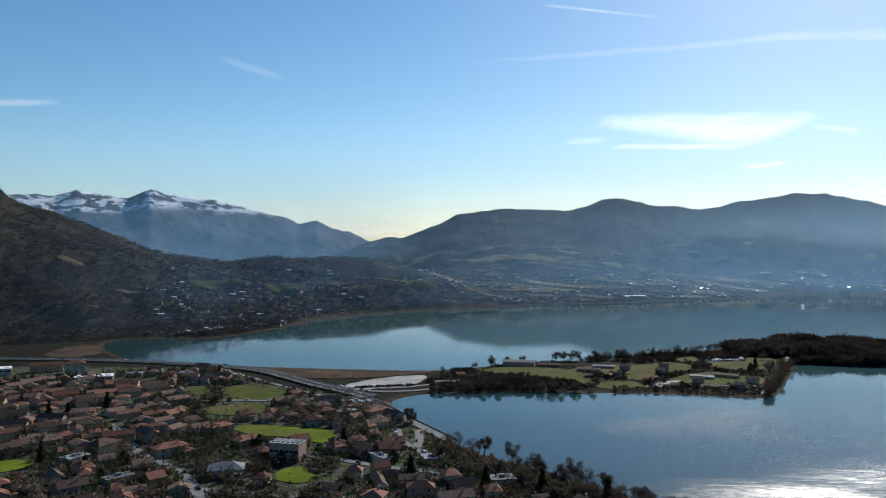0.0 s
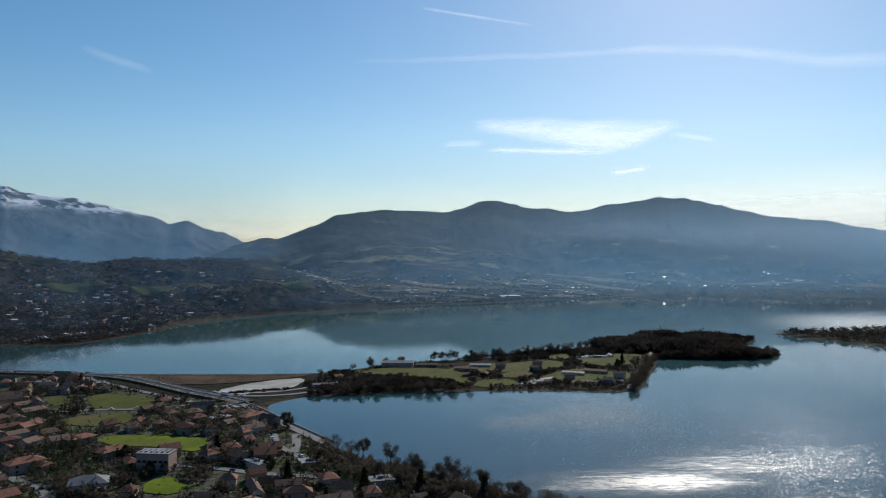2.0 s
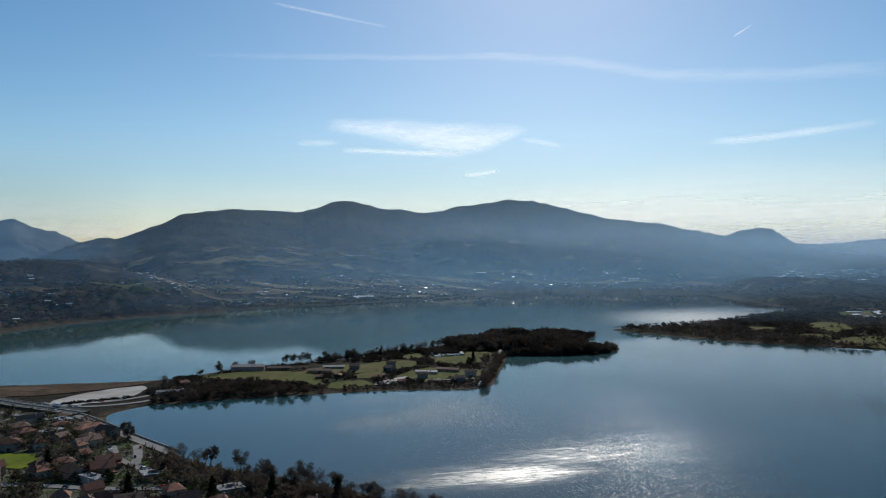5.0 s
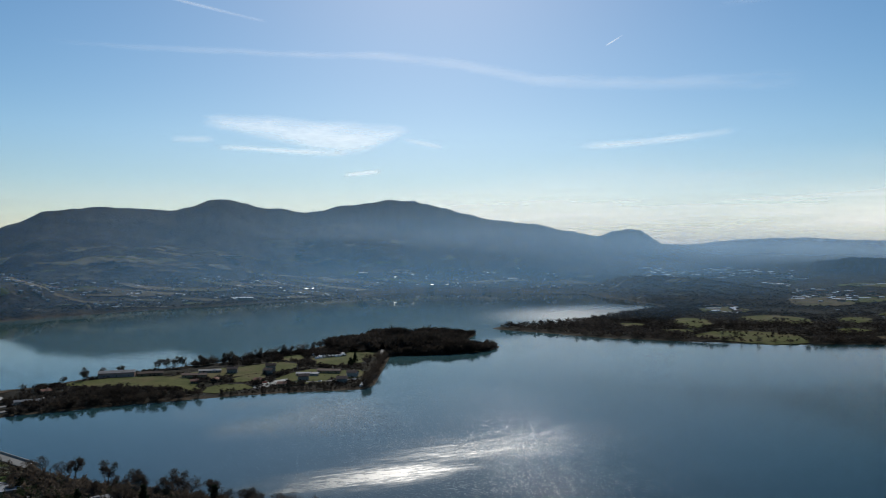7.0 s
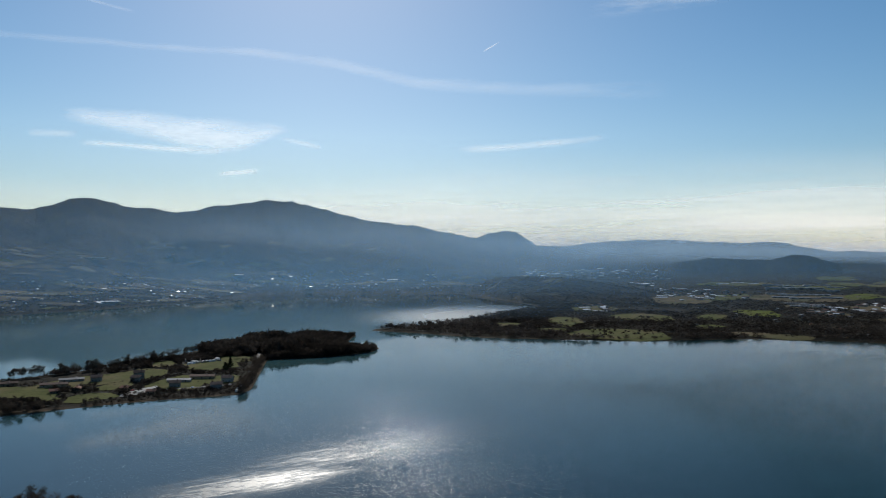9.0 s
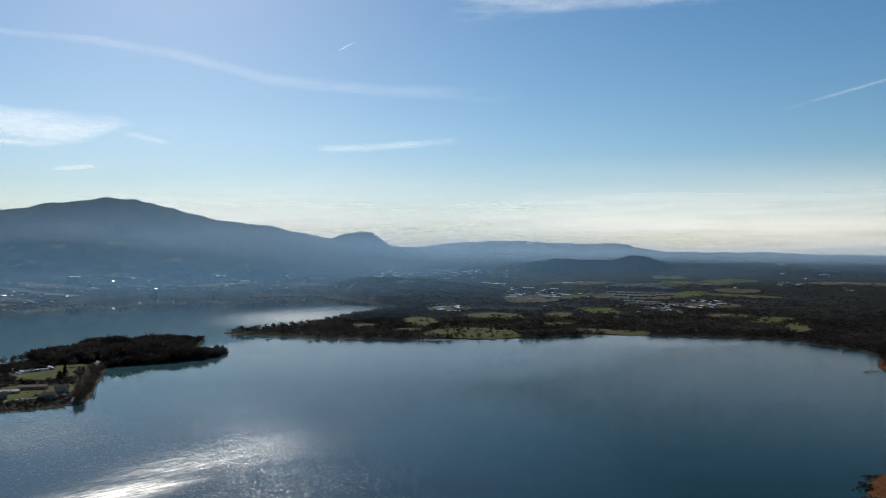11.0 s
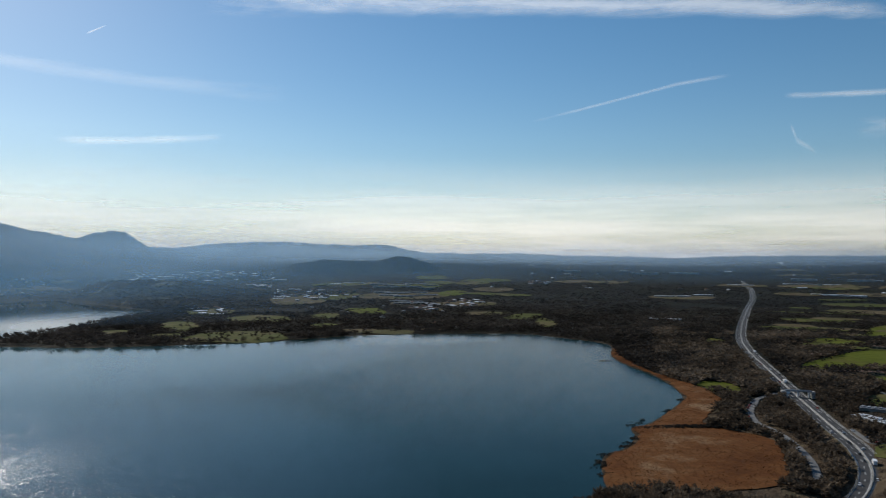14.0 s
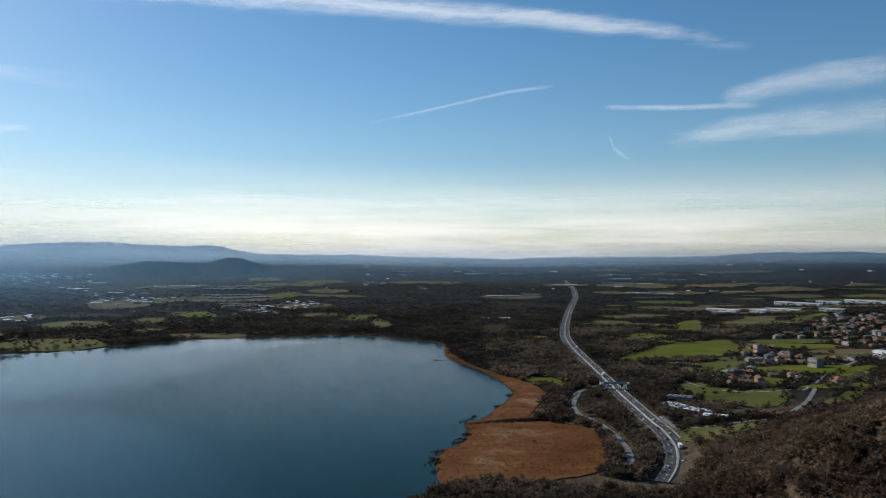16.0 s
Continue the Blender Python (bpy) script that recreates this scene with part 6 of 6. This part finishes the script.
def spread(n, b0, b1, r0, r1, seed):
    rng = random.Random(seed)
    out = []
    for _ in range(n):
        b, r = rng.uniform(b0, b1), rng.uniform(r0, r1)
        out.append((r * math.sin(radians(b)), r * math.cos(radians(b)), -b + rng.uniform(-70, 20)))
    return out


def thin(spots, n, seed):
    rng = random.Random(seed)
    rng.shuffle(spots)
    return spots[:n]


slope_kinds = [
    house(9, 7, 4.2, 1.7, True, "plaster", "tile_brown", "slope house", False),
    house(12, 7, 4.6, 1.8, False, "plaster_warm", "tile", "slope house", False),
    house(8, 7, 3.8, 1.6, False, "plaster_rose", "tile_brown", "slope house", False),
    house(15, 8, 3.6, 0.3, False, "plaster", "sheet", "slope house", False),
    house(10, 8, 3.6, 1.3, False, "plaster_warm", "tile_brown", "slope house", False),
    house(12, 8, 3.4, 1.1, False, "plaster", "white_roof", "slope house", False),
]
house_stuff("slope_houses", slope_kinds, thin(house_rows(-21, -5, 1420, 2250, 22, 7), 300, 1), 18, "small houses climbing the wooded slope above the lake", "houses")
far_places = thin([((r := random.Random(k).uniform(2180, 2620) + 640 * min(1, max(0, (b - 5) / 25))) * math.sin(radians(b)), r * math.cos(radians(b)), random.Random(k + 5).uniform(0, 180))
                    for k in range(800) for b in (random.Random(k + 900).uniform(-3, 46),)], 520, 2)
far_places += thin(house_rows(55, 68, 1500, 2300, 34, 9), 60, 3)
fx, fy = np.array([p[0] for p in far_places]), np.array([p[1] for p in far_places])
dry = ~inside(fx, fy, LAKE) & (gap_to(fx, fy, LAKE) > 12) & ((np.degrees(np.arctan2(fx, fy)) < 34) | (np.arange(len(fx)) % 3 == 0))
house_stuff("far_houses", far_kinds, [p for p, k in zip(far_places, dry) if k], 8, "pale houses scattered over the far shore and slopes", "houses")

plain_kinds = [
    house(34, 12, 3.2, 0.8, False, "plaster", "white_roof", "far hall", False),
    house(14, 10, 6.0, 1.8, False, "plaster", "tile_brown", "far house", False),
    house(12, 9, 5.5, 1.6, True, "plaster", "tile", "far house", False),
    house(12, 8, 4.5, 1.4, False, "plaster", "white_roof", "far hall", False),
]
# villages and farms of the lowland, then single buildings as far as the horizon
plain_places = spread(52, 52.9, 56.2, 2450, 2980, 51) + spread(16, 56.0, 58.6, 2560, 2900, 54) + spread(22, 62.4, 64.6, 1980, 2380, 55) + spread(26, 65.2, 67.8, 2180, 2560, 56)
plain_places += spread(90, 43, 52.8, 3480, 3980, 57) + spread(14, 50.6, 52.4, 3100, 3340, 58) + spread(14, 47.0, 49.4, 1990, 2240, 59) + spread(16, 71.2, 72.6, 3160, 3290, 60) + spread(64, 68, 110, 2900, 4500, 52)
clear = gap_to(np.array([p[0] for p in plain_places]), np.array([p[1] for p in plain_places]), HIGHWAY_EAST, False) > 60
plain_places = [p for p, k in zip(plain_places, clear) if k]
house_stuff("plain_buildings", plain_kinds, plain_places, 53, "pale far halls and houses strewn over the plain", "buildings")

east_kinds = [
    house(12, 9, 5.0, 2.2, True, "plaster", "tile", "cream villa with hipped terracotta roof in the village", 1, "houses of the village"),
    house(14, 9, 5.4, 2.2, False, "plaster_warm", "tile_brown", "two-storey ochre house with brown roof", 1, "houses of the village"),
    house(12, 9, 4.6, 2.4, False, "plaster_warm", "tile_brown", "ochre village house with brown gable roof", 1, "houses of the village"),
    house(13, 9, 5.0, 0.3, False, "plaster", "sheet", "low village building with flat grey roof", 1, "houses of the village"),
]
east_places = sorted(thin(house_rows(86, 112, 860, 2000, 32, 12, EAST_TOWN, 8.0, 4.0), 95, 4), key=lambda p: math.hypot(p[0], p[1]))
row_kinds = [
    house(12, 9, 5.0, 2.2, True, "plaster", "tile", "village house", False),
    house(15, 10, 5.5, 2.2, False, "plaster", "tile_brown", "village house", False),
    house(13, 9, 5.0, 0.3, False, "plaster", "sheet", "village house", False),
]
house_stuff("village_houses", row_kinds, east_places[30:], 19, "rows of pale village houses with tiled roofs", "houses")
hamlet = [(915, -116), (932, -106), (926, -134), (947, -124), (906, -148), (938, -150), (962, -140), (964, -110), (898, -130), (980, -126), (1120, -205), (1135, -215), (1112, -190),
          (1090, -205), (1128, -180), (900, -222), (1000, -150), (1015, -138)]
set_all(east_kinds, east_places[:30] + [(x, y, (37 * k) % 180) for k, (x, y) in enumerate(hamlet)], 9, 0.0, 0.22)
pen_kinds = [
    house(12, 9, 5.6, 2.2, False, "plaster", "tile_brown", "pale lakeside house with brown roof", 1, "houses on the peninsula"),
    house(26, 8, 3.2, 1.2, False, "plaster", "sheet", "long low white boathouse with grey roof", 1, "houses on the peninsula"),
    house(9, 8, 3.4, 1.6, False, "plaster_warm", "tile", "small ochre lakeside cottage", 1, "houses on the peninsula"),
    house(28, 9, 3.8, 1.5, False, "plaster_warm", "tile_brown", "long low lakeside club house with brown roof", 2, "houses on the peninsula"),
]
set_all(pen_kinds[:1], [(262, 930, -52), (285, 868, -15), (318, 830, -25), (345, 866, -40), (225, 960, -20), (275, 968, -18)], 10)
set_all(pen_kinds[1:2], [(202, 977, -12), (300, 898, -31), (5, 862, 0)], 10)
set_all(pen_kinds[2:3], [(193, 908, 60), (236, 880, -50), (170, 905, -10), (20, 915, 20), (252, 842, -30)], 10)
set_all(pen_kinds[3:], [(134, 987, -8), (178, 948, -22), (330, 905, -34)], 10)
set_all([house(40, 16, 5.5, 2.0, False, "plaster_rose", "sheet", "broad lakeside hall with a pale roof", 2, "houses on the peninsula")], [(98, 1000, -10)], 10)


# ---- single buildings ----
def hall(name, w, d, h, x, y, turn, wall, roof, label, category, bays=6):
    root = tagged(new(name), label, category, "sheds and halls")
    part("wall", mesh_of("wall", *box(-w / 2, w / 2, -d / 2, d / 2, -2.5, h), wall), root)
    part("roof", mesh_of("roof", *box(-w / 2 - 0.3, w / 2 + 0.3, -d / 2 - 0.3, d / 2 + 0.3, h, h + 0.5), roof), root)
    light = mesh_of("skylight", *box(-0.2 * w / bays, 0.2 * w / bays, -d * 0.3, d * 0.3, 0.0, 0.8), roof)
    for k in range(bays if name != "warehouse" else 0):
        o = part("skylight", light, root)
        o.location = (-w / 2 + (k + 0.5) * w / bays, 0, h + 0.5)
    pane = mesh_of("window", *box(-w / bays * 0.36, w / bays * 0.36, -0.08, 0.08, -0.8, 0.8), "glass")
    for s in (-1, 1):
        for k in range(bays):
            o = part("window", pane, root)
            o.location = (-w / 2 + (k + 0.5) * w / bays, s * d / 2, h * 0.6)
    z = ground_z([x], [y])[0]
    root.matrix_world = pose(x, y, z, 0, 0, turn)
    return root


hall("apartment_house", 22, 13, 12.5, *FLAT_HOUSE, -14, "plaster_rose", "sheet", "brick-coloured block with flat pale grey roof", "apartment house")
set_all([house(22, 16, 12.5, 3.2, True, "plaster", "tile", "tall white villa with a hipped red roof", 2)], [(-444, 938, 25)], 1)
set_all([house(36, 13, 8.6, 3.0, False, "plaster_warm", "tile", "long cream building with a red gabled roof", 2)], [(-484, 949, 25)], 1)
hall("shed", 60, 22, 7, -545, 920, 28, "concrete", "white_roof", "long industrial shed with pale roof", "shed", 7)
hall("shed", 40, 20, 6, -395, 880, 20, "concrete", "white_roof", "low shed with pale grey roof", "shed", 5)
hall("factory_hall", 26, 15, 5.0, 782, -50, 45, "car_white", "white_roof", "low white factory hall beside trees", "factory hall")
hall("office_block", 24, 12, 7.5, 815, -56, 78, "plaster", "sheet", "office block with dark window bands", "office block", 5)
hall("factory_hall", 24, 14, 4.5, 753, -68, 50, "car_white", "white_roof", "low white factory hall beside trees", "factory hall")
hall("factory_hall", 22, 12, 3.6, 722, -80, 78, "concrete", "white_roof", "long low shed with white roof", "factory hall")
hall("tower_block", 12, 12, 15, 1195, -191, 20, "plaster_rose", "sheet", "rose apartment block with flat roof", "tower block", 4)
hall("apartment_house", 15, 11, 11, 1040, -232, 30, "plaster", "sheet", "pale apartment block among gardens", "apartment house", 4)
hall("white_block", 26, 16, 9, 1105, -330, 30, "car_white", "white_roof", "bright white apartment block", "apartment house", 6)
for x, y, w, turn in ((1075, -42, 16, 85), (1082, -62, 22, 100), (1086, -82, 14, 60), (1072, -95, 12, 85), (1240, -12, 18, 95), (1386, -102, 22, 80)):
    hall("farm_building", w, 9, 4.5, x, y, turn, "plaster_warm", "tile_brown", "old farm building with brown roof in meadows", "farm", 3)
for x, y, w, turn, hh in ((2130, -252, 80, -78, 8), (2087, -335, 40, -76, 9), (2125, -395, 80, -74, 6), (2358, -480, 120, -76, 13), (2400, -570, 60, -74, 11), (2400, -680, 130, -78, 10), (2062, -498, 50, -72, 8), (2889, -94, 160, -60, 6),
                          (1796, 290, 60, -30, 4)):
    hall("warehouse", w * 1.1, 18, min(hh, 8) if x < 2450 else 3.0, x, y, turn - 55, "car_white", "white_roof", "long low white warehouse on the plain", "warehouse", 4)
# rows of long grey nursery sheds, and pale sheds beside the highway: bearing, distance, length
for k, (b, r, w) in enumerate(((60.2, 3140, 70), (61.4, 3120, 110), (62.9, 3150, 90), (64.0, 3090, 60), (60.6, 3020, 90), (62.2, 3010, 120), (63.6, 2980, 70), (60.4, 2800, 60), (61.5, 2770, 90), (62.9, 2790, 80),
                               (60.9, 2690, 70), (62.2, 2660, 90), (63.8, 2690, 60), (61.6, 2440, 56), (62.6, 2400, 64), (61.9, 2320, 50), (63.2, 2330, 44))):
    hall("nursery_shed", w, 22, 4.2, r * math.sin(radians(b)), r * math.cos(radians(b)), -b + (-6, 4, 9)[k % 3], "concrete", "sheet", "long low grey-roofed shed in rows on the plain", "shed", 4)
for k, (b, r, w) in enumerate(((52.0, 3470, 50), (53.0, 3440, 60), (57.0, 3200, 44), (58.1, 3250, 60), (59.0, 3230, 36), (80.8, 2745, 66), (82.1, 2749, 48), (83.4, 2798, 66), (85.4, 3300, 50), (86.3, 3290, 44),
                               (89.0, 3370, 60), (90.2, 3376, 80), (91.8, 3411, 100), (89.8, 3548, 98), (93.4, 3552, 126), (82.1, 3830, 130), (79.5, 3804, 120), (74.2, 3887, 90), (78.0, 3939, 44), (46.0, 3800, 50), (48.0, 3850, 70), (49.6, 3720, 44))):
    hall("warehouse", w, 16, 4.0, r * math.sin(radians(b)), r * math.cos(radians(b)), -b + (5, -7, 0)[k % 3], "concrete", "white_roof", "long low pale-roofed warehouse on the plain", "warehouse", 4)
for b, r, w in ((12.8, 3120, 120), (17.9, 3350, 30), (13.8, 2440, 70), (22.5, 3080, 36), (-17.8, 1460, 60), (-16.4, 1500, 44), (33.5, 3120, 40)):
    x, y = r * math.sin(radians(b)), r * math.cos(radians(b))
    hall("warehouse", w, 42, 3.6, x, y, -b, "plaster", "white_roof", "long white building on the far slope", "warehouse", 6)


# ---- campsite and pier ----
def caravan(material, label):
    root = tagged(new("caravan"), label, "caravan", "caravans of the campsite")
    v, f = box(-2.9, 2.9, -1.15, 1.15, 0.5, 2.6)
    part("body", mesh_of("body", [(x * (0.86 if z > 1 else 1), y * (0.95 if z > 1 else 1), z) for x, y, z in v], f, material), root)
    part("roof", mesh_of("roof", *box(-2.4, 2.4, -1.05, 1.05, 2.6, 2.75), "white_roof"), root)
    for y in (-1.13, 1.13):
        for x in (-1.3, 1.2):
            part("window", mesh_of("window", *box(x - 0.55, x + 0.55, y - 0.05, y + 0.05, 1.4, 2.0), "glass"), root)
        part("wheel", mesh_of("wheel", *box(-0.35, 0.35, y - 0.1, y + 0.1, 0.0, 0.62), "rubber"), root)
    part("tow_bar", mesh_of("tow_bar", *box(2.8, 4.1, -0.08, 0.08, 0.45, 0.58), "steel"), root)
    return root


spots = []
camp_rng = random.Random(77)
for row in range(5):
    for k in range(8):
        if camp_rng.random() < 0.8:
            spots.append((358 + 6.2 * k + 2.2 * row + camp_rng.uniform(-1, 1), 1032 + 9.0 * row + 1.2 * k + camp_rng.uniform(-1.5, 1.5), 20 + camp_rng.uniform(-15, 15)))
spots += [(342, 820, 60), (349, 829, 64), (336, 812, 50), (330, 800, 30)]
set_all([caravan("car_white", "white caravan parked on the campsite grass"), caravan("plaster", "cream caravan parked on the campsite grass")], spots, 78)

pier = tagged(new("pier"), "small dark wooden landing stage in the lake", "pier")
part("deck", mesh_of("deck", *box(-13, -3, -1.3, 1.3, 0.75, 0.95), "bark"), pier)
part("platform", mesh_of("platform", *box(-19, -13, -3.2, 3.2, 0.75, 0.95), "bark"), pier)
for px in (-18, -12, -6, 0):
    for py in (-1.1, 1.1):
        part("post", mesh_of("post", *box(px - 0.14, px + 0.14, py - 0.14, py + 0.14, -3.0, 1.7), "bark"), pier)
pier.matrix_world = pose(1098, 250, 0.0, 0, 0, -50)
